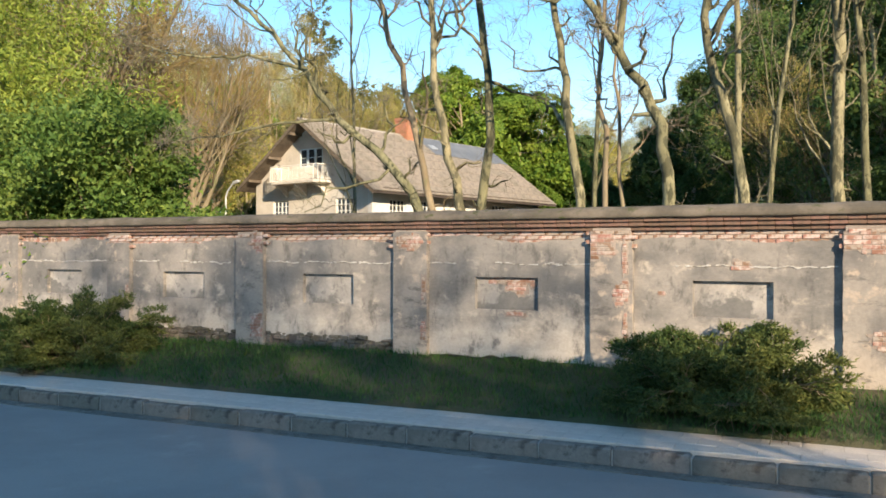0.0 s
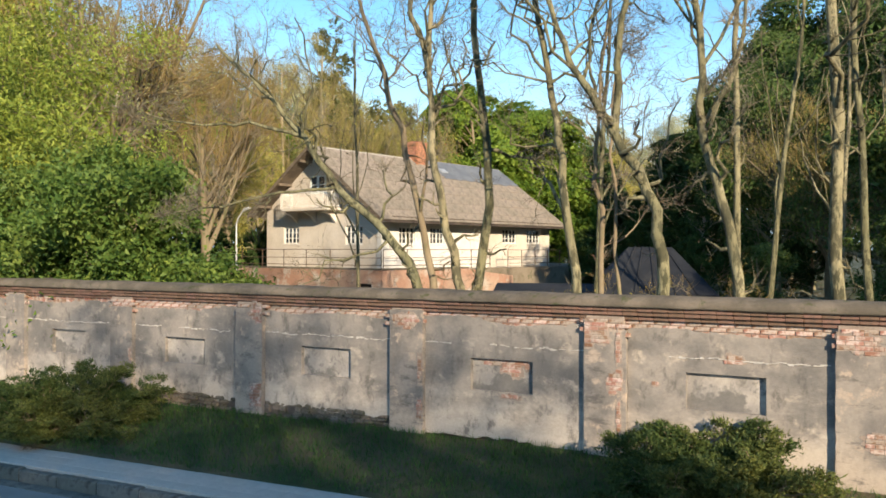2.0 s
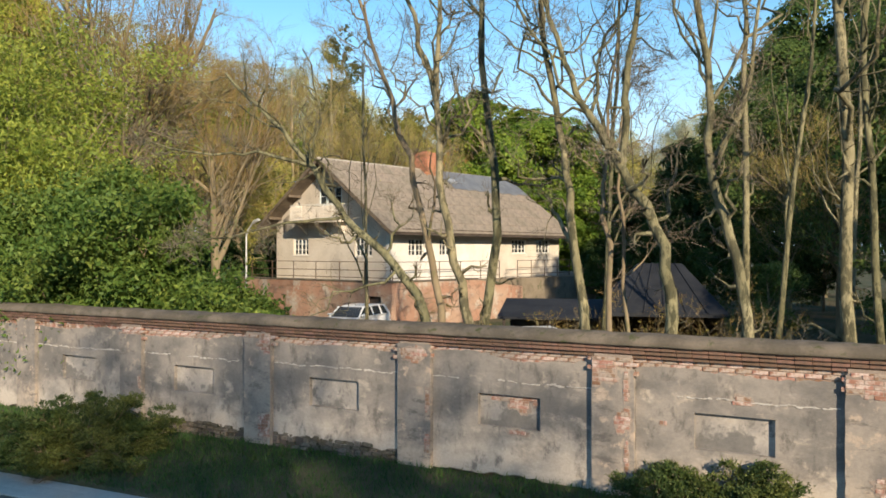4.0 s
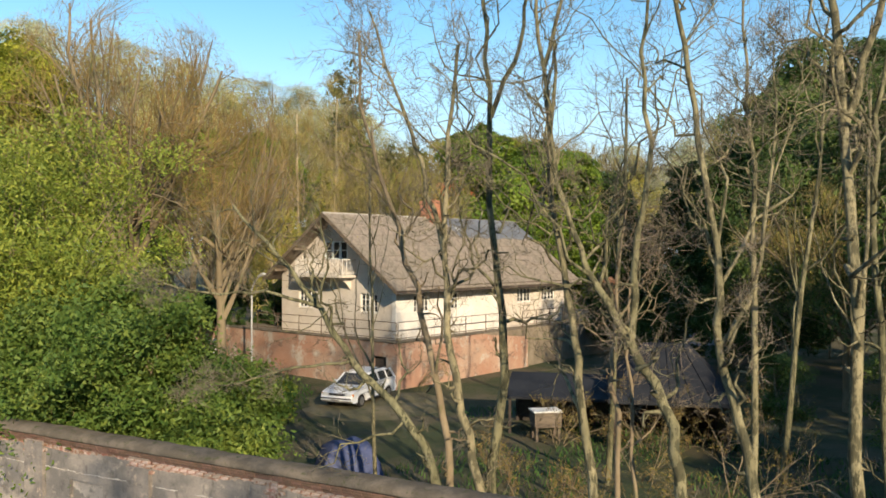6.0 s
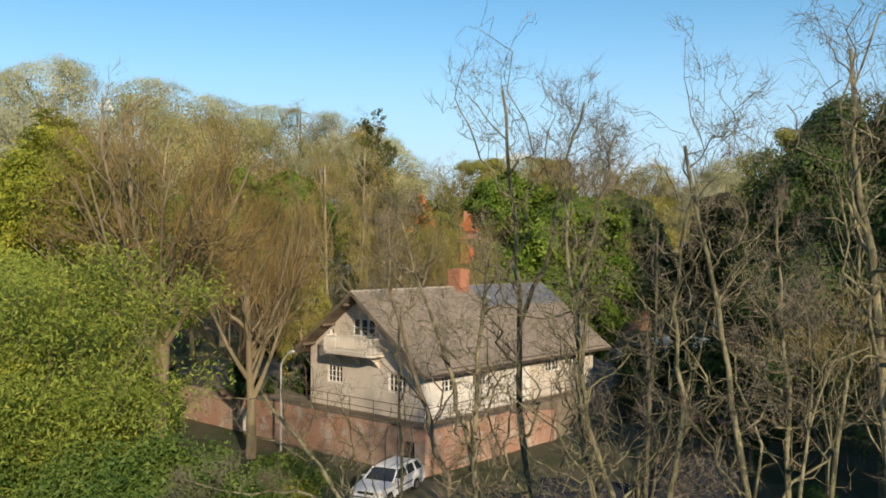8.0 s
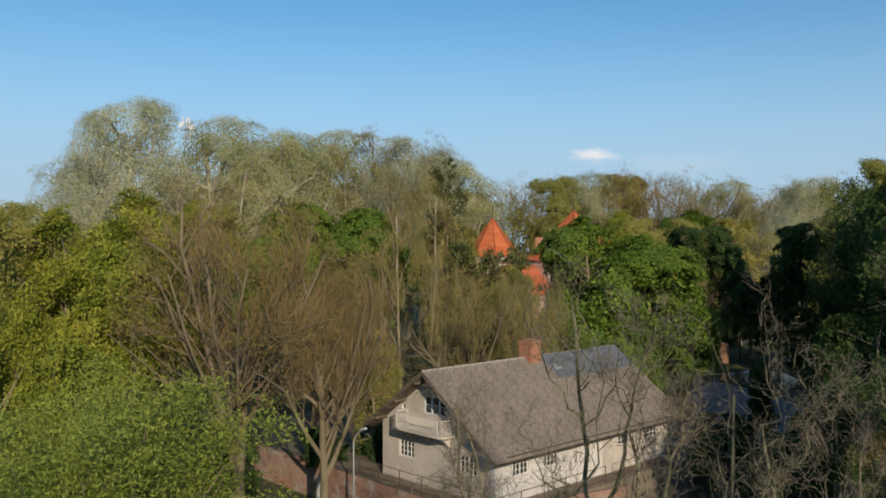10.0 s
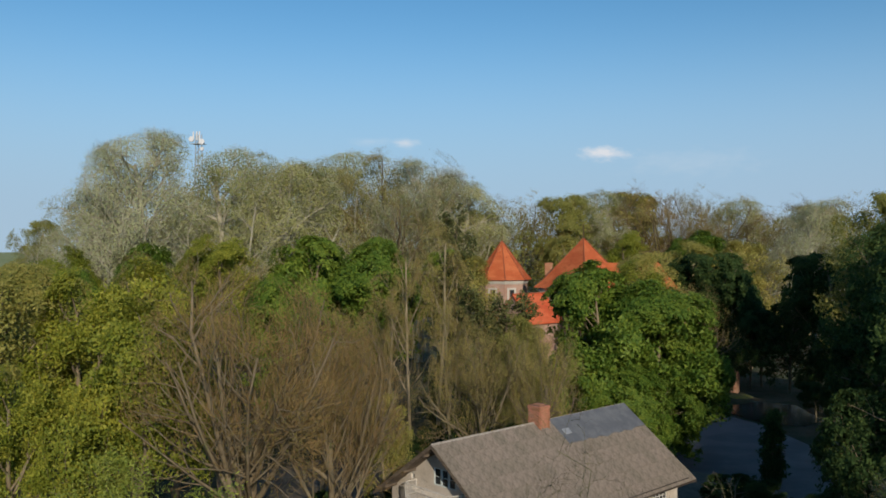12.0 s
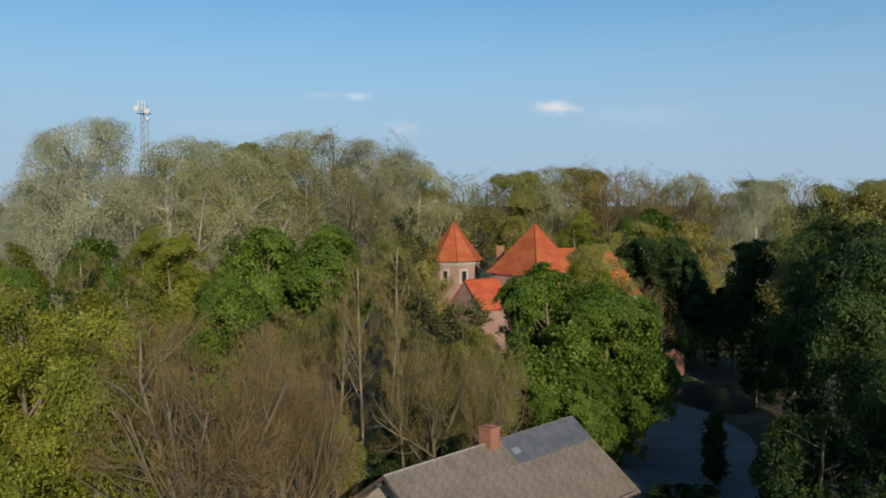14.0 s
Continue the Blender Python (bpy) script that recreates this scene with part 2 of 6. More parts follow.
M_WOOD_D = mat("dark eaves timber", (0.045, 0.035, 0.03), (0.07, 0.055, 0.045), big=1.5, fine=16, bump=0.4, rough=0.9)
M_FRAME = mat("white window paint", (0.72, 0.70, 0.66), (0.62, 0.60, 0.56), big=4, fine=25, bump=0.1, rough=0.6)
M_FRAME_G = mat("faded turquoise-white paint", (0.56, 0.64, 0.64), (0.64, 0.69, 0.68), big=4, fine=25, bump=0.1, rough=0.6)
M_IRON = mat("rusty iron", (0.09, 0.065, 0.05), (0.14, 0.085, 0.055), big=6, fine=30, bump=0.3, rough=0.75, metal=0.3)
M_CHIM = mat("orange chimney brick", (0.40, 0.17, 0.095), (0.46, 0.23, 0.14), (0.28, 0.12, 0.08), big=2, fine=20, bump=0.4, rnd=0.22, rough=0.9)
M_RETAIN = mat("flaking brick retaining wall", (0.335, 0.185, 0.128), (0.39, 0.26, 0.19), (0.42, 0.36, 0.30), big=0.4, fine=10, bump=0.5, dist=0.02, rough=0.93, lo3=0.52, hi3=0.64, stain_or_dapple=(1.6, (1, 1, 1.6), 0.52, 0.64, (0.16, 0.10, 0.075), 0.6))
M_RETAIN_B = mat("retaining wall brick", (0.38, 0.165, 0.10), (0.43, 0.24, 0.165), (0.26, 0.13, 0.09), big=1.5, fine=20, bump=0.4, rnd=0.25, rough=0.93)
M_TILE = mat("orange clay roof tile", (0.46, 0.105, 0.035), (0.54, 0.15, 0.055), (0.37, 0.085, 0.03), big=0.35, fine=4, bump=0.5, dist=0.03, rnd=0.12, rough=0.85, stretch=(1, 1, 2.5))
M_TILE_D = mat("orange ridge tile", (0.30, 0.085, 0.04), (0.38, 0.11, 0.05), big=0.8, fine=6, bump=0.3, rough=0.85)
M_CASTLE = mat("pink-brown castle brick", (0.37, 0.225, 0.17), (0.44, 0.295, 0.23), (0.32, 0.25, 0.21), big=0.35, fine=5, bump=0.4, dist=0.03, rough=0.93)
M_STONE = mat("pale dressed stone", (0.55, 0.51, 0.45), (0.46, 0.43, 0.38), big=1.0, fine=9, bump=0.3, rough=0.9)
M_BARK = mat("grey-brown bark", (0.165, 0.13, 0.08), (0.235, 0.19, 0.12), (0.11, 0.115, 0.05), big=0.9, fine=9, bump=0.9, dist=0.03, rough=0.95, stretch=(1, 1, 0.35), rnd=0.15)
M_BARK_P = mat("pale bark", (0.235, 0.19, 0.115), (0.32, 0.265, 0.17), (0.16, 0.145, 0.075), big=0.7, fine=7, bump=0.8, dist=0.03, rough=0.95, stretch=(1, 1, 0.35), rnd=0.15)
M_BARK_W = mat("grey-white bark", (0.36, 0.33, 0.24), (0.47, 0.43, 0.33), (0.24, 0.23, 0.14), big=0.7, fine=7, bump=0.8, dist=0.03, rough=0.95, stretch=(1, 1, 0.35), rnd=0.15)
# moss tones, plus dappled shade of other trees put into the dark mottling
M_BARK_R = mat("mossy wall-tree bark with painted dapples", (0.162, 0.146, 0.083), (0.265, 0.236, 0.14), (0.07, 0.068, 0.04), big=2.2, fine=14, bump=1.0, dist=0.035, rough=0.95, stretch=(1, 1, 0.3), rnd=0.2, lo3=0.53, hi3=0.62, stain_or_dapple=(4.5, (1, 1, 0.45), 0.49, 0.56, (0.052, 0.05, 0.03), 0.8))
M_TWIG_D = mat("grey-brown bare twig", (0.145, 0.12, 0.088), (0.20, 0.165, 0.125), big=0.3, fine=2, bump=0, rough=0.9, isl=0.25, rnd=0.12)
M_DUST = mat("trodden brown ground", (0.13, 0.115, 0.06), (0.18, 0.15, 0.09), (0.09, 0.10, 0.04), big=0.5, fine=10, bump=0.7, dist=0.05, rough=0.95)
M_TWIG = mat("reddish-brown budding twig", (0.185, 0.125, 0.045), (0.235, 0.165, 0.06), big=0.3, fine=2, bump=0, rough=0.9, isl=0.3, rnd=0.15)
M_TWIG_O = mat("olive budding twig", (0.20, 0.16, 0.055), (0.25, 0.205, 0.072), big=0.3, fine=2, bump=0, rough=0.9, isl=0.3, rnd=0.15)
M_TWIG_P = mat("pale grey twig", (0.42, 0.38, 0.28), (0.52, 0.47, 0.36), big=0.3, fine=2, bump=0, rough=0.9, isl=0.25, rnd=0.12)
M_LEAF = leaf_mat("fresh green leaf", (0.125, 0.205, 0.026), (0.18, 0.255, 0.035))
M_LEAF_Y = leaf_mat("young yellow-green leaf", (0.265, 0.295, 0.034), (0.335, 0.345, 0.048))
M_LEAF_W = leaf_mat("willow leaf", (0.21, 0.27, 0.045), (0.255, 0.30, 0.055))
M_LEAF_D = leaf_mat("dark ivy leaf", (0.034, 0.068, 0.018), (0.056, 0.094, 0.022), 0.22, rough=0.85)
M_LEAF_I = leaf_mat("ivy and elder leaf", (0.055, 0.098, 0.025), (0.088, 0.136, 0.032), 0.3, rough=0.75)
M_LEAF_B = leaf_mat("elder bush leaf", (0.108, 0.178, 0.036), (0.16, 0.222, 0.047), 0.35)
M_LEAF_O = leaf_mat("olive bud leaf", (0.31, 0.30, 0.068), (0.37, 0.345, 0.09))
M_LEAF_G = leaf_mat("grey-green bud leaf", (0.36, 0.40, 0.20), (0.43, 0.46, 0.25), 0.4, 0.12)
M_LEAF_H = leaf_mat("pale olive bud leaf", (0.345, 0.36, 0.13), (0.41, 0.415, 0.165), 0.4, 0.15)
M_LEAF_R = leaf_mat("copper-brown bud leaf", (0.19, 0.155, 0.042), (0.235, 0.192, 0.055))
M_JUNIPER = leaf_mat("juniper spray", (0.060, 0.095, 0.026), (0.14, 0.155, 0.042), 0.3, 0.45)
M_CONIFER = leaf_mat("spruce spray", (0.10, 0.115, 0.034), (0.15, 0.15, 0.05), 0.25, 0.35)
M_CAR = mat("dusty white car paint", (0.62, 0.63, 0.64), (0.70, 0.70, 0.70), big=1.5, fine=20, bump=0.0, rough=0.35, spec=0.5)
M_TRIM = mat("black plastic trim", (0.02, 0.02, 0.021), (0.03, 0.03, 0.03), big=3, fine=20, bump=0.1, rough=0.6)
M_TYRE = mat("tyre rubber", (0.018, 0.018, 0.018), (0.03, 0.028, 0.026), big=6, fine=20, bump=0.2, rough=0.85)
M_RIM = mat("grey wheel rim", (0.30, 0.30, 0.31), (0.22, 0.22, 0.22), big=8, fine=20, bump=0.0, rough=0.4, metal=0.7)
M_LAMP = mat("clear headlamp", (0.55, 0.56, 0.57), (0.40, 0.41, 0.42), big=8, fine=30, bump=0.1, rough=0.15, spec=0.6)
M_AMBER = mat("amber lens", (0.6, 0.22, 0.03), (0.5, 0.18, 0.02), big=8, fine=30, bump=0.1, rough=0.2)
M_RED = mat("red lens", (0.35, 0.02, 0.015), (0.3, 0.02, 0.015), big=8, fine=30, bump=0.1, rough=0.2)
M_GALV = mat("galvanised steel", (0.42, 0.43, 0.43), (0.52, 0.52, 0.52), big=3, fine=20, bump=0.1, rough=0.5, metal=0.5)
M_WHITE = mat("white plastic drum", (0.75, 0.75, 0.75), (0.68, 0.68, 0.68), big=3, fine=12, bump=0.0, rough=0.5)
M_SHED = mat("dark tarred roof", (0.019, 0.021, 0.026), (0.029, 0.031, 0.036), (0.036, 0.036, 0.038), big=0.6, fine=8, bump=0.4, rough=0.85, spec=0.15)
M_TARP = mat("faded blue tarpaulin", (0.035, 0.05, 0.12), (0.055, 0.07, 0.15), (0.10, 0.11, 0.14), big=2, fine=12, bump=0.3, dist=0.02, rough=0.7)


def glass_mat():
    m = bpy.data.materials.new("dark window glass")
    m.use_nodes = True
    b = m.node_tree.nodes["Principled BSDF"]
    b.inputs["Base Color"].default_value = (0.03, 0.035, 0.04, 1)
    b.inputs["Roughness"].default_value = 0.08
    b.inputs["Specular IOR Level"].default_value = 0.7
    return m


def water_mat():
    m = mat("still moat water", (0.02, 0.03, 0.03), (0.03, 0.04, 0.035), big=0.2, fine=1.5, rough=0.14, bump=0.05, spec=0.7)
    return m


M_GLASS = glass_mat()
M_WATER = water_mat()


# ---------------------------------------------------------------- mesh helpers
class Mesh:
    """Corners and faces gathered in plain lists, linked once."""

    def __init__(self):
        self.v, self.f, self.n, self.smooth = [], [], 0, False

    def add(self, verts, faces):
        o = self.n
        self.v.extend(verts)
        self.f.extend([tuple(i + o for i in f) for f in faces])
        self.n += len(verts)
        return self

    def box(self, x0, y0, z0, x1, y1, z1, m=None, bevel=0.0):
        """A box, with its four long and top edges taken off by bevel."""
        b = min(bevel, (x1 - x0) / 3, (y1 - y0) / 3, (z1 - z0) / 3)
        if b <= 0:
            vs = [(x, y, z) for z in (z0, z1) for x, y in ((x0, y0), (x1, y0), (x1, y1), (x0, y1))]
            fs = [(3, 2, 1, 0), (4, 5, 6, 7)] + [(i, (i + 1) % 4, 4 + (i + 1) % 4, 4 + i) for i in range(4)]
        else:
            vs, fs = [], []
            rings = ((z0, b), (z0 + b, 0), (z1 - b, 0), (z1, b))
            for z, c in rings:
                xa, xb, ya, yb = x0 + c, x1 - c, y0 + c, y1 - c
                e = b * 0.7
                vs += [(xa + e, ya, z), (xb - e, ya, z), (xb, ya + e, z), (xb, yb - e, z), (xb - e, yb, z), (xa + e, yb, z), (xa, yb - e, z), (xa, ya + e, z)]
            for k in range(3):
                fs += [(8 * k + i, 8 * k + (i + 1) % 8, 8 * k + 8 + (i + 1) % 8, 8 * k + 8 + i) for i in range(8)]
            fs += [tuple(range(7, -1, -1)), tuple(range(24, 32))]
        if m is not None:
            vs = [tuple(m @ Vector(v)) for v in vs]
        return self.add(vs, fs)

    def prism(self, outline, axis_from, axis_to, place):
        """Extrudes an outline of (a, b) from one end to the other; place(a, b, c) gives the corner."""
        k = len(outline)
        vs = [place(a, b, c) for c in (axis_from, axis_to) for a, b in outline]
        fs = [tuple(range(k - 1, -1, -1)), tuple(range(k, 2 * k))] + [(i, (i + 1) % k, k + (i + 1) % k, k + i) for i in range(k)]
        return self.add(vs, fs)

    def tube(self, pts, radii, sides=6, cap=True):
        P = np.asarray(pts, float)
        R = np.asarray(radii, float)
        t = np.gradient(P, axis=0)
        t /= np.linalg.norm(t, axis=1)[:, None] + 1e-9
        ref = np.array((0.0, 0, 1)) if abs(t[0][2]) < 0.9 else np.array((1.0, 0, 0))
        a = np.cross(t, ref)
        a /= np.linalg.norm(a, axis=1)[:, None] + 1e-9
        b = np.cross(t, a)
        ang = np.arange(sides) * 2 * math.pi / sides
        ring = P[:, None, :] + R[:, None, None] * (np.cos(ang)[None, :, None] * a[:, None, :] + np.sin(ang)[None, :, None] * b[:, None, :])
        k = len(P)
        o = self.n
        self.v.extend(map(tuple, ring.reshape(-1, 3)))
        self.n += k * sides
        for i in range(k - 1):
            p, q = o + i * sides, o + (i + 1) * sides
            for j in range(sides):
                j2 = (j + 1) % sides
                self.f.append((p + j, q + j, q + j2, p + j2))
        if cap:
            self.f.append(tuple(range(o, o + sides)))
            self.f.append(tuple(range(self.n - 1, self.n - sides - 1, -1)))
        return self

    def quads(self, V):
        """V: k x 4 x 3 corners of loose quads, or k x 3 x 3 of loose triangles."""
        k, c = V.shape[:2]
        o = self.n
        self.v.extend(map(tuple, V.reshape(-1, 3)))
        self.n += k * c
        self.f.extend([tuple(range(o + i * c, o + i * c + c)) for i in range(k)])
        return self

    def data(self, name, material):
        me = bpy.data.meshes.new(name)
        me.from_pydata(self.v, [], self.f)
        me.materials.append(material)
        if self.smooth:
            me.polygons.foreach_set("use_smooth", [True] * len(me.polygons))
        me.update()
        return me


def part(name, mesh, material, parent=None, label="", m=None):
    """Links a gathered mesh (or ready mesh data) as one object, under parent where one is given."""
    me = mesh.data(name, material) if isinstance(mesh, Mesh) else mesh
    ob = new(name, me)
    if m is not None:
        ob.matrix_basis = m
    if parent is not None:
        ob.parent = parent
    if label:
        ob["label"] = label
    return ob


def thing(name, label, category, m=None, group="", kind=""):
    ob = new(name)
    ob.empty_display_size = 0.2
    if m is not None:
        ob.matrix_basis = m
    return tagged(ob, label, category, group, kind)


def frame_m(origin, ux):
    """A level frame: x along ux, z up."""
    x = Vector((ux[0], ux[1], 0)).normalized()
    y = Vector((-x.y, x.x, 0))
    m = Matrix.Identity(4)
    for i in range(3):
        m[i][0], m[i][1], m[i][2], m[i][3] = x[i], y[i], (0, 0, 1)[i], origin[i]
    return m


# ---------------------------------------------------------------- ground, road, pavement
ROAD = frame_m((0, 0, 0), (0.9119, -0.4104))
WALL = frame_m((0, 16.081, 0), (0.8907, -0.4545))
WALL_IN = WALL.inverted()
ROAD_IN = ROAD.inverted()
HOUSE = frame_m((-8.16, 50.41, 0), (0.7880, -0.6157))
HOUSE_IN = HOUSE.inverted()


def lie(x, y):
    """Height of the ground at a place."""
    r = ROAD_IN @ Vector((x, y, 0))
    v = r.y
    if v < 1.4:
        z = -0.52
    elif v < 1.7:
        z = -0.76
    elif v < 11.9:
        z = -0.82
    else:
        z = -0.40 + 0.40 * min(1, (v - 11.9) / 2.5)
    if v > 12.1 or v < 1.2:
        z += 0.06 * noise.noise(Vector((x * 0.5, y * 0.5, 0))) + 0.02 * noise.noise(Vector((x * 2, y * 2, 3)))
    if y > 100:
        z -= 0.004 * (y - 100) if y < 400 else 1.2
    return z


def spaced(*spans):
    out = []
    for a, b, step in spans:
        k = max(1, round((b - a) / step))
        out += [a + (b - a) * i / k for i in range(k)]
    return out + [spans[-1][1]]


ground = Mesh()
gx = spaced((-4000, -300, 900), (-300, -60, 30), (-60, -20, 2.5), (-20, 20, 0.8), (20, 60, 2.5), (60, 300, 30), (300, 4000, 900))
gy = spaced((-600, -60, 90), (-60, 1.38, 8), (1.38, 1.42, 0.04), (1.42, 1.72, 0.3), (1.72, 11.88, 2), (11.88, 11.92, 0.04), (11.92, 26, 0.5), (26, 70, 2), (70, 300, 15), (300, 4800, 900))
verts = []
for b in gy:
    for a in gx:
        p = ROAD @ Vector((a, b, 0))
        verts.append((p.x, p.y, lie(p.x, p.y)))
ground.add(verts, [(j * len(gx) + i, j * len(gx) + i + 1, (j + 1) * len(gx) + i + 1, (j + 1) * len(gx) + i) for j in range(len(gy) - 1) for i in range(len(gx) - 1)])
ground.smooth = True
tagged(part("ground", ground, M_GROUND), "rough ground of grass and leaf litter", "ground", kind="structure")

road = Mesh()
rx = spaced((-160, -20, 10), (-20, 20, 1), (20, 160, 10))
ry = spaced((1.7, 10.72, 0.6))
rv = []
for b in ry:
    for a in rx:
        crown = 0.06 * (1 - ((b - 6.2) / 4.5) ** 2)
        rv.append(tuple(ROAD @ Vector((a, b, -0.745 + crown + 0.006 * noise.noise(Vector((a, b, 0)))))))
road.add(rv, [(j * len(rx) + i, j * len(rx) + i + 1, (j + 1) * len(rx) + i + 1, (j + 1) * len(rx) + i) for j in range(len(ry) - 1) for i in range(len(rx) - 1)])
road.smooth = True
tagged(part("road", road, M_ASPHALT), "worn grey asphalt road beside the kerb", "road", kind="structure")

gutter = Mesh()
gutter.box(-60, 10.44, -0.80, 60, 10.71, -0.728)
tagged(part("gutter", gutter, M_KERB, m=ROAD), "dirty concrete gutter strip along the kerb", "gutter", kind="structure")

pavement = Mesh()
pavement.box(-60, 10.885, -0.82, 60, 11.92, -0.485)
pavement_ob = part("pavement", pavement, M_JOINT, m=ROAD)
tagged(pavement_ob, "narrow grey paved footway between kerb and grass", "pavement", kind="structure")

kerb = Mesh()
kerb.box(-60, 10.74, -0.85, 60, 10.87, -0.53)
kerb_ob = part("kerb", kerb, M_JOINT, m=ROAD)
tagged(kerb_ob, "stained concrete kerb along the asphalt road", "kerb", kind="structure")

# ---------------------------------------------------------------- boundary wall
rng = random.Random(5)
wall_ob = thing("boundary_wall", "old brick wall with flaking grey plaster and piers", "wall", WALL, kind="structure")
PIER_W, BAY, PIER_0 = 0.76, 4.03, -1.16
piers = [PIER_0 + BAY * k for k in range(-8, 8)]
WALL_L, WALL_R = piers[0] - 6, piers[-1] + 6

core = Mesh()
core.box(WALL_L, 0.12, -0.5, WALL_R, 0.47, 2.50)
part("core", core, M_MORTAR, wall_ob)


def panel(a, b, hole):
    """One bay of plaster with a ragged top and foot and a niche let into it."""
    m = Mesh()
    n = 44
    xs = sorted(set([a + (b - a) * i / n for i in range(n + 1)] + list(hole[:2])))
    top = [2.27 + 0.15 * noise.noise(Vector((x * 0.9, 1.3, 0))) + 0.06 * noise.noise(Vector((x * 7, 4, 0))) for x in xs]
    foot = [(0.24 if -9.5 < x < -0.6 else 0.06) + 0.10 * noise.noise(Vector((x * 1.7, 9.3, 0))) + 0.05 * noise.noise(Vector((x * 6, 9.3, 0))) for x in xs]
    for i in range(len(xs) - 1):
        x0, x1 = xs[i], xs[i + 1]
        inside = x0 >= hole[0] - 1e-6 and x1 <= hole[1] + 1e-6
        spans = [((foot[i], foot[i + 1]), (hole[2], hole[2])), ((hole[3], hole[3]), (top[i], top[i + 1]))] if inside else [((foot[i], foot[i + 1]), (top[i], top[i + 1]))]
        for (b0, b1), (t0, t1) in spans:
            vs = [(x0, 0, b0), (x1, 0, b1), (x1, 0, t1), (x0, 0, t0), (x0, 0.118, b0), (x1, 0.118, b1), (x1, 0.118, t1), (x0, 0.118, t0)]
            fs = [(0, 1, 2, 3), (3, 2, 6, 7), (1, 0, 4, 5)]
            if inside or abs(x1 - hole[0]) < 1e-6:
                fs.append((1, 5, 6, 2))
            if abs(x0 - hole[1]) < 1e-6:
                fs.append((0, 3, 7, 4))
            m.add(vs, fs)
    return m


for k, p in enumerate(piers):
    # pier, proud of the bays, with a chipped left arris
    pm = Mesh()
    n = 22
    zs = [-0.05 + (2.28 + 0.1 * (k * 7 % 3)) * i / n for i in range(n + 1)]
    left = [p + max(0, 0.02 * noise.noise(Vector((k * 3.1, z * 3.6, 0))) + 0.02 * noise.noise(Vector((k * 3.1, z * 11, 0)))) for z in zs]
    right = [p + PIER_W - max(0, 0.02 * noise.noise(Vector((k * 5.7, z * 3.6, 7))) + 0.02 * noise.noise(Vector((k * 5.7, z * 11, 7)))) for z in zs]
    for i in range(n):
        a0, a1, b0, b1, z0, z1 = left[i], left[i + 1], right[i], right[i + 1], zs[i], zs[i + 1]
        vs = [(a0, -0.105, z0), (b0, -0.105, z0), (b1, -0.105, z1), (a1, -0.105, z1), (a0, 0.005, z0), (b0, 0.005, z0), (b1, 0.005, z1), (a1, 0.005, z1)]
        fs = [(0, 1, 2, 3), (0, 3, 7, 4), (1, 5, 6, 2)] + ([(3, 2, 6, 7)] if i == n - 1 else [])
        pm.add(vs, fs)
    part("pier", pm, M_PLASTER_P, wall_ob)
    a, b = p + PIER_W + 0.002, p + BAY - 0.002
    h = (a + 0.99, a + 2.26, 0.95, 1.56)
    part("plaster_panel", panel(a, b, h), M_PLASTER, wall_ob)
    nb = Mesh()
    nb.box(h[0] - 0.02, 0.095, h[2] - 0.02, h[1] + 0.02, 0.117, h[3] + 0.02)
    nm = part("niche", nb, M_PLASTER_N, wall_ob, "blind rectangular niche with paler plaster")
    # chipped lime ledge across the bay
    ch = Mesh()
    x = a
    zc = 1.80 + 0.02 * math.sin(k)
    while x < b:
        w = rng.uniform(0.02, 0.07)
        if noise.noise(Vector((x * 0.9, 6, k))) > -0.18 and rng.random() < 0.92:
            zz = zc + 0.05 * noise.noise(Vector((x * 1.5, 2, 0))) + 0.035 * noise.noise(Vector((x * 6, 2, 0)))
            t = 0.022 * rng.uniform(0.25, 1.0) * (1 + noise.noise(Vector((x * 2.2, 8, k))))
            ch.box(x, -0.012, zz - t, min(x + w, b), 0.001, zz + t * rng.uniform(0.2, 1), None, 0.004)
        x += w
    part("chipped_ledge", ch, M_WHITE_CHIP, wall_ob)

# coping: a low rounded cap, worn
cap = Mesh()
profile = [(-0.20, 2.63), (-0.215, 2.66), (-0.20, 2.74), (-0.10, 2.80), (0.06, 2.83), (0.25, 2.835), (0.42, 2.80), (0.55, 2.74), (0.56, 2.63)]
cx = spaced((WALL_L, -14, 2), (-14, 10, 0.16), (10, WALL_R, 2))
cv = []
for x in cx:
    for a, z in profile:
        w = 0.022 * noise.noise(Vector((x * 1.3, a * 4, z * 3))) + 0.010 * noise.noise(Vector((x * 5, a * 9, z * 9)))
        cv.append((x, a + w, z + (w if z > 2.7 else w * 0.3)))
kk = len(profile)
cap.add(cv, [(i * kk + j, (i + 1) * kk + j, (i + 1) * kk + (j + 1) % kk, i * kk + (j + 1) % kk) for i in range(len(cx) - 1) for j in range(kk)])
cap.smooth = True
part("coping", cap, M_COPING, wall_ob, "rounded mossy concrete coping")
for z0, z1, out in ((2.50, 2.625, 0.13),):
    bed = Mesh()
    bed.box(WALL_L, -out + 0.03, z0 - 0.002, WALL_R, 0.45, z1 + 0.01)
    part("cornice_bed", bed, M_MORTAR, wall_ob)


# ---------------------------------------------------------------- house
def plank(L=1.0, W=0.2, H=0.05, bev=0.008):
    return Mesh().box(-L / 2, -W / 2, 0, L / 2, W / 2, H, None, bev)


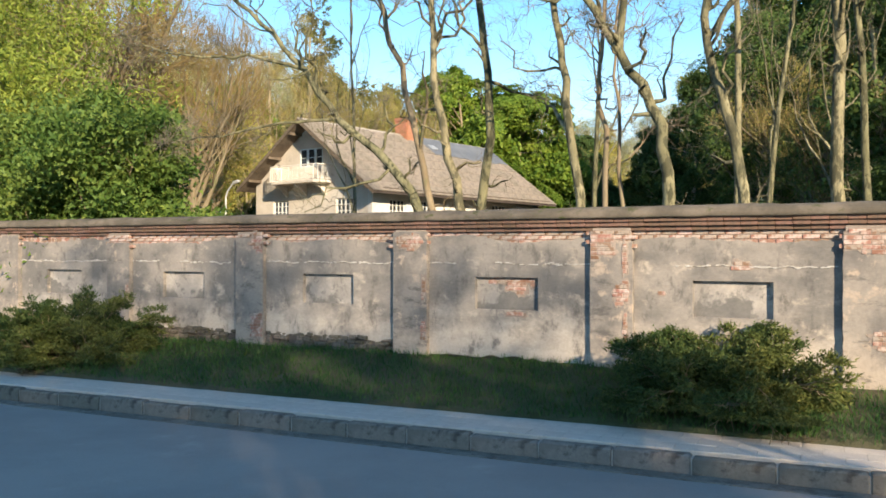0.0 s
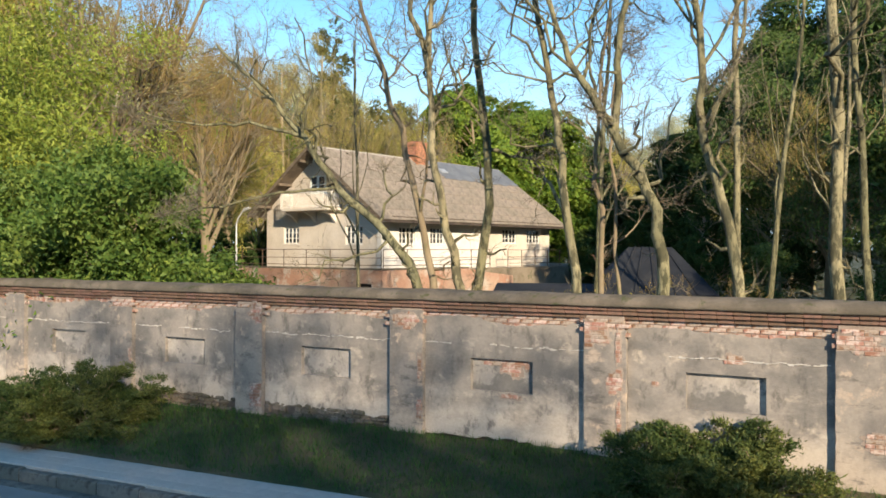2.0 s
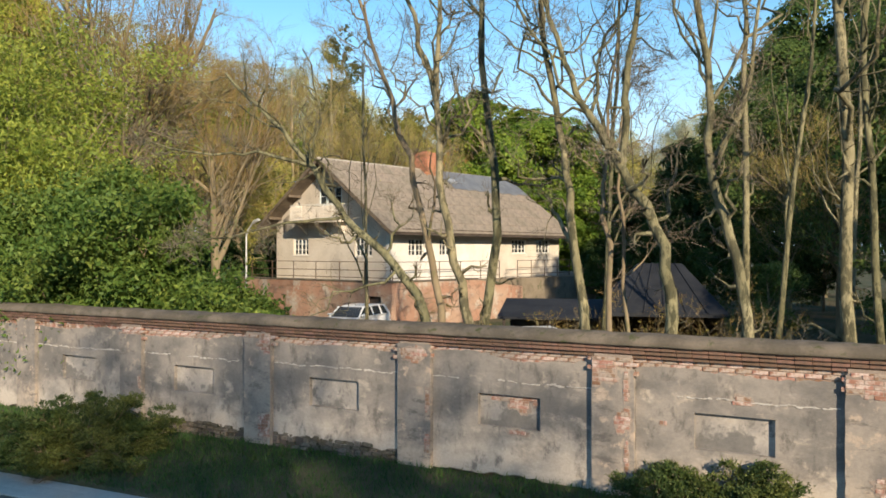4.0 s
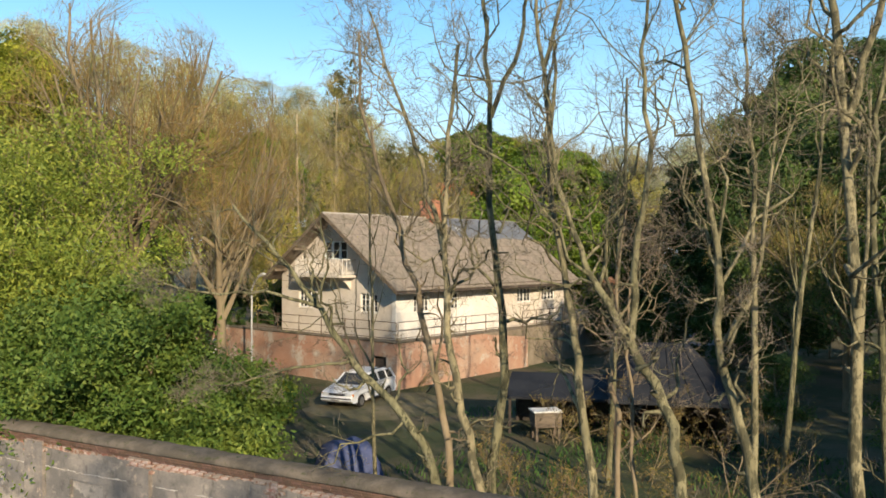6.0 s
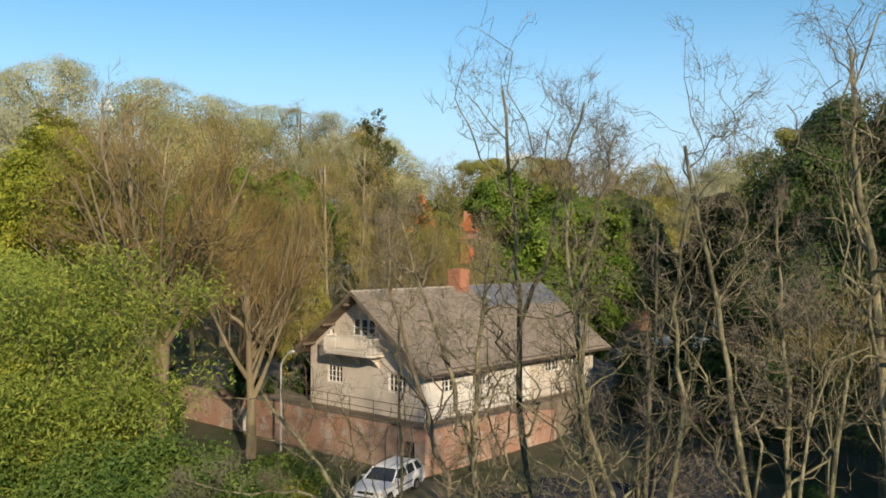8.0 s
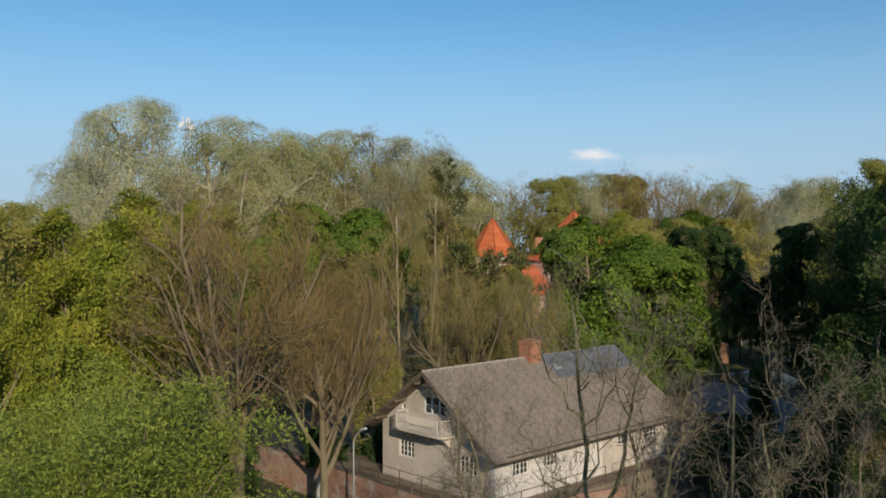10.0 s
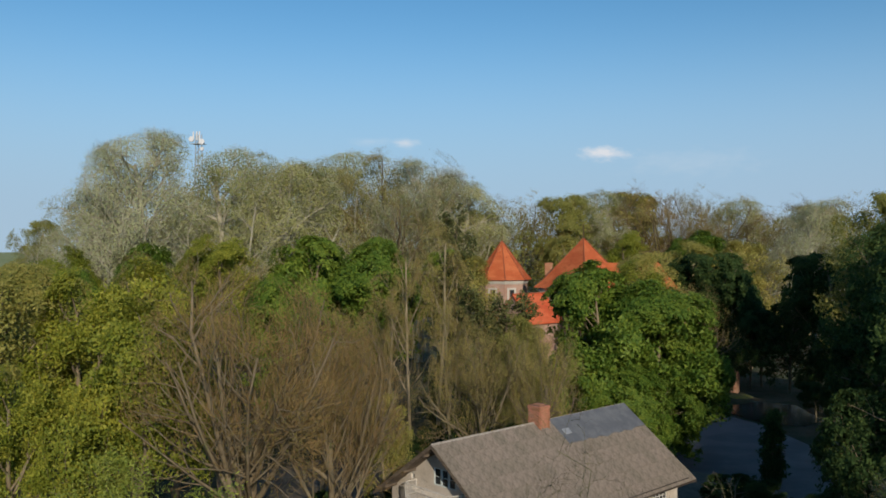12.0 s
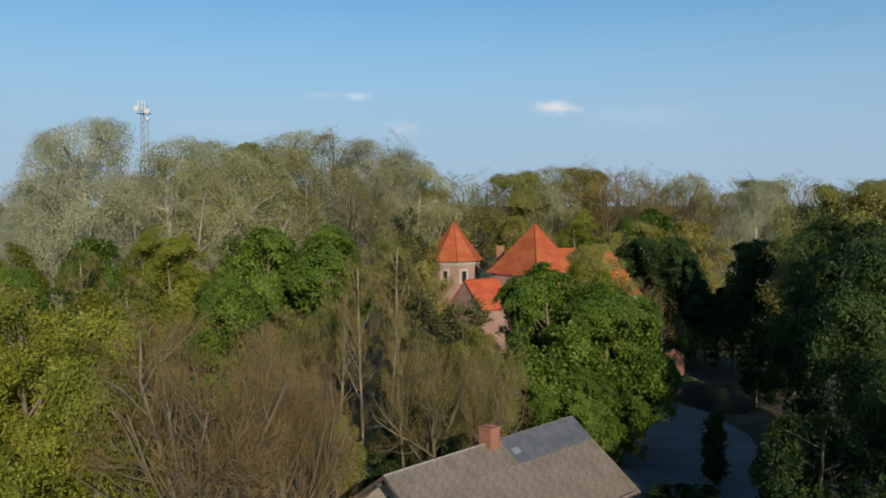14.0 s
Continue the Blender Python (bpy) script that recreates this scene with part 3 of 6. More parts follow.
def window(parent, m, w, h, cols, rows, paint, sill=True, stout=0.022):
    """A casement: outer frame, mullion and glazing bars as one mesh, panes and sill as its pieces. Local x along the wall, -y outward."""
    fr = Mesh()
    t = 0.07
    for x0, x1, z0, z1 in ((0, t, 0, h), (w - t, w, 0, h), (t, w - t, 0, t), (t, w - t, h - t, h)):
        fr.box(x0, -0.02, z0, x1, 0.07, z1, None, 0.006)
    win = part("window", fr, paint, parent, m=m)
    for c in range(1, cols):
        x = w * c / cols
        wd = 0.045 if c * 2 == cols else stout
        part("glazing_bar", Mesh().box(x - wd, -0.012, t, x + wd, 0.06, h - t, None, 0.004), paint, win)
    for r in range(1, rows):
        z = h * r / rows
        part("glazing_bar", Mesh().box(t, -0.006, z - 0.017, w - t, 0.055, z + 0.017, None, 0.004), paint, win)
    for c in range(cols):
        for r in range(rows):
            pn = Mesh().box(w * c / cols + 0.03, 0.03, h * r / rows + 0.02, w * (c + 1) / cols - 0.03, 0.036, h * (r + 1) / rows - 0.02)
            part("pane", pn, M_GLASS, win)
    if sill:
        part("sill", Mesh().box(-0.08, -0.13, -0.07, w + 0.08, 0.05, -0.004, None, 0.01), M_RENDER_W, win)
    return win


def pierced(x0, x1, z0, roof, holes, y0, y1, steps=()):
    """A wall in the plane of local x and z, from y0 to y1, up to roof(x), with rectangular openings through it."""
    m = Mesh()
    cuts = sorted(set([x0, x1] + [c for h in holes for c in h[:2]] + list(steps)))
    for a, b in zip(cuts, cuts[1:]):
        hs = sorted([h for h in holes if h[0] <= a + 1e-6 and h[1] >= b - 1e-6], key=lambda h: h[2])
        lev = z0
        spans = []
        for h in hs:
            spans.append((lev, h[2], h[2]))
            lev = h[3]
        spans.append((lev, roof(a), roof(b)))
        for lo, ta, tb in spans:
            vs = [(a, y0, lo), (b, y0, lo), (b, y0, tb), (a, y0, ta), (a, y1, lo), (b, y1, lo), (b, y1, tb), (a, y1, ta)]
            m.add(vs, [(0, 1, 2, 3), (5, 4, 7, 6), (3, 2, 6, 7), (1, 0, 4, 5), (0, 3, 7, 4), (1, 5, 6, 2)])
    seen, order = {}, []
    for v in m.v:
        key = tuple(round(c, 4) for c in v)
        if key not in seen:
            seen[key] = len(seen)
        order.append(seen[key])
    m.v, m.f = list(seen), [tuple(order[i] for i in f) for f in m.f]
    m.n = len(m.v)
    return m


RIDGE_Z, SLOPE_R, SLOPE_L, FLOOR_Z = 9.87, 0.735, 0.70, 2.5
HW_L, HW_R, H_LEN = -5.08, 5.07, 17.96
roof_z = lambda x: RIDGE_Z - 0.16 - (SLOPE_R * x if x > 0 else -SLOPE_L * x)

house = thing("house", "old cream house with grey hipless roof, balcony and chimney", "house", HOUSE)
g_holes = [(-3.40, -1.98, 4.0, 5.05), (2.16, 3.57, 3.95, 5.05), (-0.94, 1.05, 7.05, 8.15), (-3.15, -2.80, 7.0, 7.35)]
part("gable_wall", pierced(HW_L, HW_R, 0.3, roof_z, g_holes, 0, 0.4, (0.0,)), M_RENDER, house, "stained cream render")
f_holes = [(1.53, 2.92, 3.96, 4.98), (4.35, 5.71, 3.98, 5.0), (11.99, 13.69, 4.1, 5.06), (14.98, 16.69, 4.1, 5.08)]
facade_m = pose(HW_R, 0, 0, 0, 0, 90)
part("front_wall", pierced(0.4, 10.2, 0.3, lambda x: 5.85, f_holes[:2], 0, 0.4), M_RENDER_W, house, "white render", facade_m)
part("front_wall", pierced(10.2, H_LEN, 0.3, lambda x: 5.85, f_holes[2:], 0.003, 0.4), M_RENDER, house, "stained cream render", facade_m)
part("back_wall", Mesh().box(HW_L, 0.4, 0.3, HW_L + 0.4, H_LEN - 0.4, 6.0), M_RENDER, house)
part("end_wall", pierced(HW_L, HW_R, 0.3, roof_z, [], H_LEN - 0.4, H_LEN, (0.0,)), M_RENDER, house)
part("corner_strip", Mesh().box(HW_R - 0.30, -0.03, 2.5, HW_R + 0.03, 0.4, 5.9, None, 0.01), M_RENDER_W, house)
for h in g_holes[:2]:
    window(house, pose(h[0], 0.10, h[2]), h[1] - h[0], h[3] - h[2], 4, 3, M_FRAME)
window(house, pose(g_holes[2][0], 0.03, g_holes[2][2]), 1.99, 1.10, 3, 2, M_FRAME_G, False, 0.085)
window(house, pose(g_holes[3][0], 0.10, g_holes[3][2]), 0.35, 0.35, 1, 1, M_FRAME, False)
for h in f_holes:
    window(house, facade_m @ pose(h[0], 0.10, h[2]), h[1] - h[0], h[3] - h[2], 4, 3, M_FRAME)

# roof: boarded deck with overlapping weathered sheets on the lit slope
Y0, Y1 = -1.05, 18.65
X_L, X_R = -5.72, 6.12


def slope_frame(sign):
    s = SLOPE_R if sign > 0 else SLOPE_L
    ax = Vector((sign, 0, -s)).normalized()
    ay = Vector((0, sign, 0))
    az = ax.cross(ay)
    m = Matrix.Identity(4)
    for i in range(3):
        m[i][0], m[i][1], m[i][2], m[i][3] = ax[i], ay[i], az[i], (0, Y0 if sign > 0 else Y1, RIDGE_Z)[i]
    return m


len_r = X_R * math.hypot(1, SLOPE_R)
len_l = -X_L * math.hypot(1, SLOPE_L)
roof_r = part("roof", Mesh().box(0, 0, -0.20, len_r, Y1 - Y0, -0.02), M_WOOD, house, "weathered grey sheet roof", slope_frame(1))
roof_l = part("roof", Mesh().box(0, 0, -0.20, len_l, Y1 - Y0, -0.02), M_WOOD, house, "weathered grey sheet roof", slope_frame(-1))
part("ridge_cap", Mesh().prism([(-0.16, -0.13), (0, 0.045), (0.16, -0.14), (0, -0.02)], Y0 - 0.02, Y1 + 0.02, lambda a, b, c: (a, c, RIDGE_Z + b)), M_RIDGE, house, "lichen-whitened ridge cap")
sheet_me = []
COLS, ROWS = 20, 7
sw, sl = (Y1 - Y0) / COLS, len_r / ROWS
for kind_ in range(4):
    sm = Mesh()
    r = random.Random(kind_)
    seg = 6
    vs, fs = [], []
    for j in range(2):
        for i in range(seg + 1):
            vs.append((j * (sl + 0.07), sw * i / seg, 0.03 * (1 - j) * 0 + 0.006 * math.cos(i * math.pi) + (0.012 if j else 0.0) + r.uniform(-0.003, 0.003)))
    for i in range(seg):
        fs.append((i, i + seg + 1, i + seg + 2, i + 1))
    sm.add(vs, fs)
    low = [(v[0], v[1], v[2] - 0.022) for v in vs]
    sm.add(low, [tuple(reversed(f)) for f in fs])
    n1 = seg + 1
    sm.f += [(n1 + i, n1 + i + 2 * n1, n1 + i + 1 + 2 * n1, n1 + i + 1) for i in range(seg)]
    sheet_me.append(sm.data("roof_sheet", M_ROOF))
for side, roof_ob, slen in ((1, roof_r, len_r), (-1, roof_l, len_l)):
    for c in range(COLS):
        for q in range(ROWS):
            far_patch = side > 0 and c >= 11 and q < 2
            if far_patch or (side < 0 and q >= 6):
                continue
            part("roof_sheet", sheet_me[rng.randrange(4)], None, roof_ob, m=pose(q * sl, c * sw, 0.004 + 0.003 * (c % 2), rng.uniform(-0.2, 0.2), rng.uniform(-0.3, 0.1), rng.uniform(-0.3, 0.3)))
patch = Mesh()
pv = []
for i in range(25):
    y = 11 * sw + (Y1 - Y0 - 11 * sw) * i / 24
    low_edge = 2 * sl + 0.10 + 0.55 * abs(noise.noise(Vector((y * 0.7, 3, 0)))) + 0.10 * noise.noise(Vector((y * 4, 3, 0)))
    pv += [(0.0, y, -0.015), (0.0, y, 0.03), (low_edge, y, 0.045), (low_edge, y, 0.012)]
patch.add(pv, [(4 * i + k, 4 * i + (k + 1) % 4, 4 * i + 4 + (k + 1) % 4, 4 * i + 4 + k) for i in range(24) for k in range(4)] + [(0, 3, 2, 1), (96, 97, 98, 99)])
part("felt_patch", patch, M_ROOF_B, roof_r, "pale bluish roofing felt")
part("roof_hatch", Mesh().box(1.05, 11 * sw + 0.35, 0.03, 1.55, 11 * sw + 1.05, 0.09, None, 0.02), M_GALV, roof_r, "pale metal roof hatch")
for yy in (Y0 - 0.04, Y1 + 0.01):
    for sgn, L, S in ((1, X_R, SLOPE_R), (-1, -X_L, SLOPE_L)):
        part("verge_board", Mesh().prism([(0, -0.02), (sgn * L, -0.02 - S * L), (sgn * L, -0.26 - S * L), (0, -0.26)], yy, yy + 0.035, lambda a, b, c: (a, c, RIDGE_Z + b)), M_WOOD, house)
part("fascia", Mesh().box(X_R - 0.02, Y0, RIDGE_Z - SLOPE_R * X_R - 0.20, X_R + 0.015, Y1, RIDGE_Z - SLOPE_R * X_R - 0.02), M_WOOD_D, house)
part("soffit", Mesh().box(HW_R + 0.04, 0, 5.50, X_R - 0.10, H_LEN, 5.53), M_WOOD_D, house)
for i in range(6):
    part("rafter_end", Mesh().box(-4.6 + i * 1.9 - 0.06, Y0 + 0.05, roof_z(-4.6 + i * 1.9) - 0.22, -4.6 + i * 1.9 + 0.06, 0.02, roof_z(-4.6 + i * 1.9) - 0.06, None, 0.01), M_WOOD, house)

# chimney astride the ridge, bricks laid in courses
chimney = part("chimney", Mesh().box(-0.42, 8.30, 9.0, 0.50, 9.20, 11.02), M_MORTAR, house, "orange brick chimney with a stepped head")
b_me = Mesh().box(-0.125, -0.055, -0.034, 0.125, 0.055, 0.034, None, 0.008).data("brick", M_CHIM)
for c in range(21):
    z = 9.46 + c * 0.076
    out = 0.05 if c >= 18 else 0.0
    for face in range(4):
        for i in range(4):
            off = 0.0 if (c + face) % 2 else 0.11
            t = -0.36 + i * 0.255 + off - 0.05
            if face == 0:
                m = pose(0.04 + t, 8.32 - out, z)
            elif face == 1:
                m = pose(0.48 + out, 8.75 + t, z, 0, 0, 90)
            elif face == 2:
                m = pose(0.04 + t, 9.18 + out, z)
            else:
                m = pose(-0.40 - out, 8.75 + t, z, 0, 0, 90)
            part("brick", b_me, None, chimney, m=m)
part("pot", Mesh().box(-0.30, 8.45, 11.02, 0.38, 9.05, 11.10, None, 0.02), M_CHIM, chimney)

# balcony on the gable
BX0, BX1, BY = -2.65, 1.85, -1.15
slab = [(BX0, 0.0), (BX1, 0.0), (BX1, BY + 0.35), (BX1 - 0.12, BY + 0.10), (BX1 - 0.40, BY), (BX0 + 0.40, BY), (BX0 + 0.12, BY + 0.10), (BX0, BY + 0.35)]
balcony = part("balcony", Mesh().prism(list(reversed(slab)), 5.98, 6.12, lambda a, b, c: (a, b, c)), M_RENDER, house, "cantilevered balcony with a rounded slab and thin iron bars")
edge = [(BX0 + 0.04, -0.02), (BX0 + 0.04, BY + 0.37), (BX0 + 0.15, BY + 0.14), (BX0 + 0.42, BY + 0.05), (BX1 - 0.42, BY + 0.05), (BX1 - 0.15, BY + 0.14), (BX1 - 0.04, BY + 0.37), (BX1 - 0.04, -0.02)]
for z, r in ((7.05, 0.032), (6.24, 0.02)):
    part("handrail" if z > 7 else "bottom_rail", Mesh().tube([(a, b, z) for a, b in edge], [r] * len(edge), 6), M_RENDER_W, balcony)
for (xa, ya), (xb, yb) in zip(edge, edge[1:]):
    k = max(1, round(math.hypot(xb - xa, yb - ya) / 0.115))
    for i in range(k):
        x, y, fat = xa + (xb - xa) * i / k, ya + (yb - ya) * i / k, 0.028 if i == 0 else 0.011
        part("post" if i == 0 else "baluster", Mesh().tube([(x, y, 6.10), (x, y, 7.05)], [fat, fat], 4), M_RENDER_W, balcony)
for x0 in (-2.2, -0.5, 1.2):
    part("bracket", Mesh().prism([(0, 0), (-0.95, 0), (-0.90, -0.10), (-0.45, -0.30), (0, -0.75)], x0, x0 + 0.16, lambda a, b, c: (c, a, 5.98 + b)), M_RENDER, balcony)

# terrace in front of the house with its retaining walls and iron rails
terrace = thing("terrace", "raised terrace on a flaking brick retaining wall", "terrace", HOUSE, kind="structure")
TX, TY = 6.75, -1.7
part("terrace_floor", Mesh().box(-26, TY + 0.3, -0.3, TX - 0.3, 30, FLOOR_Z - 0.03), M_DIRT, terrace)
door_hole = [(4.9, 5.95, -0.4, 1.75)]
part("retaining_wall", pierced(-26, TX, -0.4, lambda x: FLOOR_Z + 0.06 * noise.noise(Vector((x, 0, 0))), door_hole, TY, TY + 0.36, [-26 + i for i in range(33)]), M_RETAIN, terrace, "flaking red brick with plaster patches")
part("retaining_wall", pierced(TY + 0.36, 10.8, -0.4, lambda x: FLOOR_Z - 0.15 * max(0, x - 6) ** 0.8 + 0.05 * noise.noise(Vector((x, 5, 0))), [], 0, 0.36, [i for i in range(-1, 11)]), M_RETAIN, terrace, "flaking red brick with plaster patches", pose(TX, 0, 0, 0, 0, 90))
part("cellar_door", Mesh().box(4.92, TY + 0.2, -0.3, 5.93, TY + 0.26, 1.72), M_WOOD_D, terrace, "dark plank cellar door")
part("capping", Mesh().box(-26, TY - 0.05, FLOOR_Z + 0.03, TX + 0.05, TY + 0.42, FLOOR_Z + 0.11, None, 0.015), M_COPING, terrace)
part("capping", Mesh().box(TX - 0.40, TY + 0.42, FLOOR_Z + 0.03, TX + 0.05, 6, FLOOR_Z + 0.11, None, 0.015), M_COPING, terrace)


def railing(label, a, b, base, n, h=1.05):
    r = thing("railing", label, "railing", HOUSE)
    A, B = Vector((*a, base)), Vector((*b, base))
    for i in range(n + 1):
        p = A.lerp(B, i / n)
        part("post", Mesh().tube([(p.x, p.y, base - 0.05), (p.x, p.y, base + h)], [0.028, 0.026], 6), M_IRON, r)
    for hh in (h, h * 0.55, h * 0.16):
        part("rail", Mesh().tube([(A.x, A.y, base + hh), (B.x, B.y, base + hh)], [0.022, 0.022], 6), M_IRON, r)
    return r


railing("rusty iron railing along the terrace edge", (-5.6, TY + 0.15), (TX - 0.2, TY + 0.15), FLOOR_Z + 0.1, 6)
railing("rusty iron railing beside the house wall", (TX - 0.2, TY + 0.3), (TX - 0.2, 8.5), FLOOR_Z + 0.1, 5)
railing("rusty iron railing at the far terrace end", (TX - 0.2, 10.5), (TX - 0.2, 17.0), FLOOR_Z + 0.1, 4)


# ---------------------------------------------------------------- trees
class Tree:
    """A trunk that forks into limbs, branches and twigs; the tips are kept for leaves."""

    def __init__(self, seed):
        self.r = np.random.RandomState(seed)
        self.wood, self.twigs, self.tips = Mesh(), Mesh(), []
        self.wood.smooth = True
        self.thin, self.zig = 1.0, 0.0

    def bend(self, p, d, length, steps, wobble, rise):
        pts = [np.array(p, float)]
        d = np.array(d, float)
        d /= np.linalg.norm(d)
        for _ in range(steps):
            d = d + self.r.normal(0, wobble, 3) + np.array((0, 0, rise))
            d /= np.linalg.norm(d)
            e = d + self.r.normal(0, 1, 3) * self.zig if self.zig else d
            pts.append(pts[-1] + e / np.linalg.norm(e) * length / steps)
        return pts, d

    def limb(self, pts, r0, r1, sides):
        k = len(pts)
        rad = [r0 + (r1 - r0) * (i / (k - 1)) ** 0.85 for i in range(k)]
        self.wood.tube(pts, rad, sides, cap=False)
        return rad

    def spread(self, pts, rad, level, cfg):
        """Children along a limb: cfg is a list of (count, length share, start, angle, wobble, rise, steps, sides)."""
        if level >= len(cfg):
            self.tips.append((pts[-1], pts[-1] - pts[-2]))
            self.tips.append((pts[len(pts) // 2], pts[-1] - pts[-2]))
            return
        count, share, start, angle, wobble, rise, steps, sides = cfg[level]
        P = np.array(pts)
        seg = np.linalg.norm(np.diff(P, axis=0), axis=1)
        total = seg.sum()
        n = max(1, int(round(count * self.r.uniform(0.8, 1.2))))
        for i in range(n):
            t = start + (1 - start) * (i + self.r.uniform(0, 0.9)) / n
            t = min(t, 0.98)
            k = min(int(t * (len(pts) - 1)), len(pts) - 2)
            u = t * (len(pts) - 1) - k
            p = P[k] * (1 - u) + P[k + 1] * u
            ax = P[k + 1] - P[k]
            ax /= np.linalg.norm(ax)
            side = np.cross(ax, self.r.normal(0, 1, 3))
            side /= np.linalg.norm(side) + 1e-9
            a = radians(angle * self.r.uniform(0.7, 1.25))
            d = ax * math.cos(a) + side * math.sin(a)
            L = total * share * self.r.uniform(0.65, 1.2) * (1.15 - 0.55 * t)
            r0 = max(0.006, (rad[k] * (1 - u) + rad[k + 1] * u) * self.r.uniform(0.42, 0.62) * self.thin)
            q, _ = self.bend(p, d, L, steps, wobble, rise)
            rr = self.limb(q, r0, max(0.004, r0 * 0.3), sides)
            self.spread(q, rr, level + 1, cfg)
        self.tips.append((pts[-1], pts[-1] - pts[-2]))

    def twig_haze(self, per, length, width, up=0.25, spread=0.7):
        """Loose hair-thin twigs from every tip."""
        T = np.array([t[0] for t in self.tips])
        D = np.array([t[1] for t in self.tips])
        D /= np.linalg.norm(D, axis=1)[:, None] + 1e-9
        T, D = np.repeat(T, per, 0), np.repeat(D, per, 0)
        k = len(T)
        d = D + self.r.normal(0, spread, (k, 3)) + np.array((0, 0, up))
        d /= np.linalg.norm(d, axis=1)[:, None]
        L = length * self.r.uniform(0.45, 1.25, (k, 1))
        s = np.cross(d, self.r.normal(0, 1, (k, 3)))
        s *= width / (np.linalg.norm(s, axis=1)[:, None] + 1e-9)
        base = T + self.r.normal(0, 0.12, (k, 3)) * length
        self.twigs.quads(np.stack([base - s, base + s, base + d * L], 1))

    def leaves(self, per, size, cloud, droop=0.0, keep=1.0, flat=0.5, slim=0.5):
        """Small four-cornered leaf sprays scattered round the tips."""
        T = np.array([t[0] for t in self.tips])
        T = T[self.r.uniform(0, 1, len(T)) < keep]
        C = np.repeat(T, per, 0)
        k = len(C)
        C = C + self.r.normal(0, cloud, (k, 3)) * np.array((1, 1, 0.75))
        C[:, 2] -= droop * np.abs(self.r.normal(0, 1, k))
        nrm = self.r.normal(0, 1, (k, 3)) + np.array((0, 0, flat))
        nrm /= np.linalg.norm(nrm, axis=1)[:, None]
        a = np.cross(nrm, self.r.normal(0, 1, (k, 3)))
        a /= np.linalg.norm(a, axis=1)[:, None] + 1e-9
        b = np.cross(nrm, a)
        s = size * self.r.uniform(0.55, 1.35, (k, 1))
        m = Mesh()
        m.quads(np.stack([C - a * s * 0.8, C + a * s * 0.35 - b * s * slim * 1.25, C + a * s + b * s * slim * 0.8], 1))
        return m


def tree_thing(name, label, tr, bark, leaf=None, leaf_material=None, twig_material=None, m=None, category="tree"):
    t = thing(name, label, category, m)
    part("trunk", tr.wood, bark, t)
    if tr.twigs.n:
        part("branchwork", tr.twigs, twig_material or M_TWIG, t)
    if leaf is not None:
        part("crown", leaf, leaf_material, t)
    return t


def natural(seed, h, trunk_share, r0, cfg, lean=0.02):
    """A free-standing tree of height about h, trunk running up to trunk_share of it."""
    tr = Tree(seed)
    pts, d = tr.bend((0, 0, -0.3), (lean, 0, 1), h * trunk_share, 8, 0.05, 0.03)
    rad = tr.limb(pts, r0, r0 * 0.35, 9)
    tr.spread(pts, rad, 0, cfg)
    return tr


# branching habits, level by level: count, length share, start, angle, wobble, rise, steps, sides
POLE = [(13, 0.30, 0.36, 40, 0.12, 0.10, 5, 4), (6, 0.5, 0.2, 38, 0.14, 0.06, 3, 3), (3, 0.5, 0.2, 36, 0.16, 0.04, 2, 3)]
LEAN = [(7, 0.48, 0.25, 42, 0.24, 0.10, 8, 4), (4, 0.45, 0.2, 44, 0.26, 0.05, 5, 3), (1, 0.5, 0.2, 40, 0.2, 0.04, 3, 3)]
LOW = pose(0, 0, 0)
kinds, tops, used = {}, {}, set()


def rounded(meshes, tips):
    """Draws in the few stray shoots, so that the crown keeps a full outline."""
    T = np.array([t[0] for t in tips])
    H = np.percentile(T[:, 2], 94)
    wide = np.percentile(np.hypot(T[:, 0], T[:, 1]), 92)
    mid = H * 0.5
    for m in meshes:
        if m is None or not m.n:
            continue
        V = np.array(m.v)
        r = np.hypot(V[:, 0], V[:, 1])
        up = np.maximum(V[:, 2] - mid, 0)
        rho = np.sqrt((r / wide) ** 2 + (up / (H - mid)) ** 2) + 1e-9
        k = np.where(rho > 1, (1 + (rho - 1) * 0.3) / rho, 1.0)
        V[:, 0] *= k
        V[:, 1] *= k
        V[:, 2] = np.where(V[:, 2] > mid, mid + (V[:, 2] - mid) * k, V[:, 2])
        m.v = list(map(tuple, V))
    return H


def keep_kind(key, label, tr, bark, lf, leaf, twig):
    tops[key] = float(rounded((tr.wood, tr.twigs, lf), tr.tips)) + 0.6
    kinds[key] = tree_thing("tree", label, tr, bark, lf, leaf, twig, LOW)


def kind_bare(key, seed, h, twig, per, cfg, bark, buds, label, width, share, r0, bud_per=2, bud=0.12):
    tr = natural(seed, h, share, r0, cfg)
    tr.twig_haze(per, h * 0.05, width, 0.45, 0.5)
    keep_kind(key, label, tr, bark, tr.leaves(bud_per, bud, h * 0.018, 0, 0.95), buds, twig)


def kind_leafy(key, seed, h, leaf, per, size, cloud, cfg, bark, label, share=0.72, r0=0.32, keep=1.0):
    tr = natural(seed, h, share, r0, cfg)
    keep_kind(key, label, tr, bark, tr.leaves(per, size, cloud, 0, keep), leaf, None)


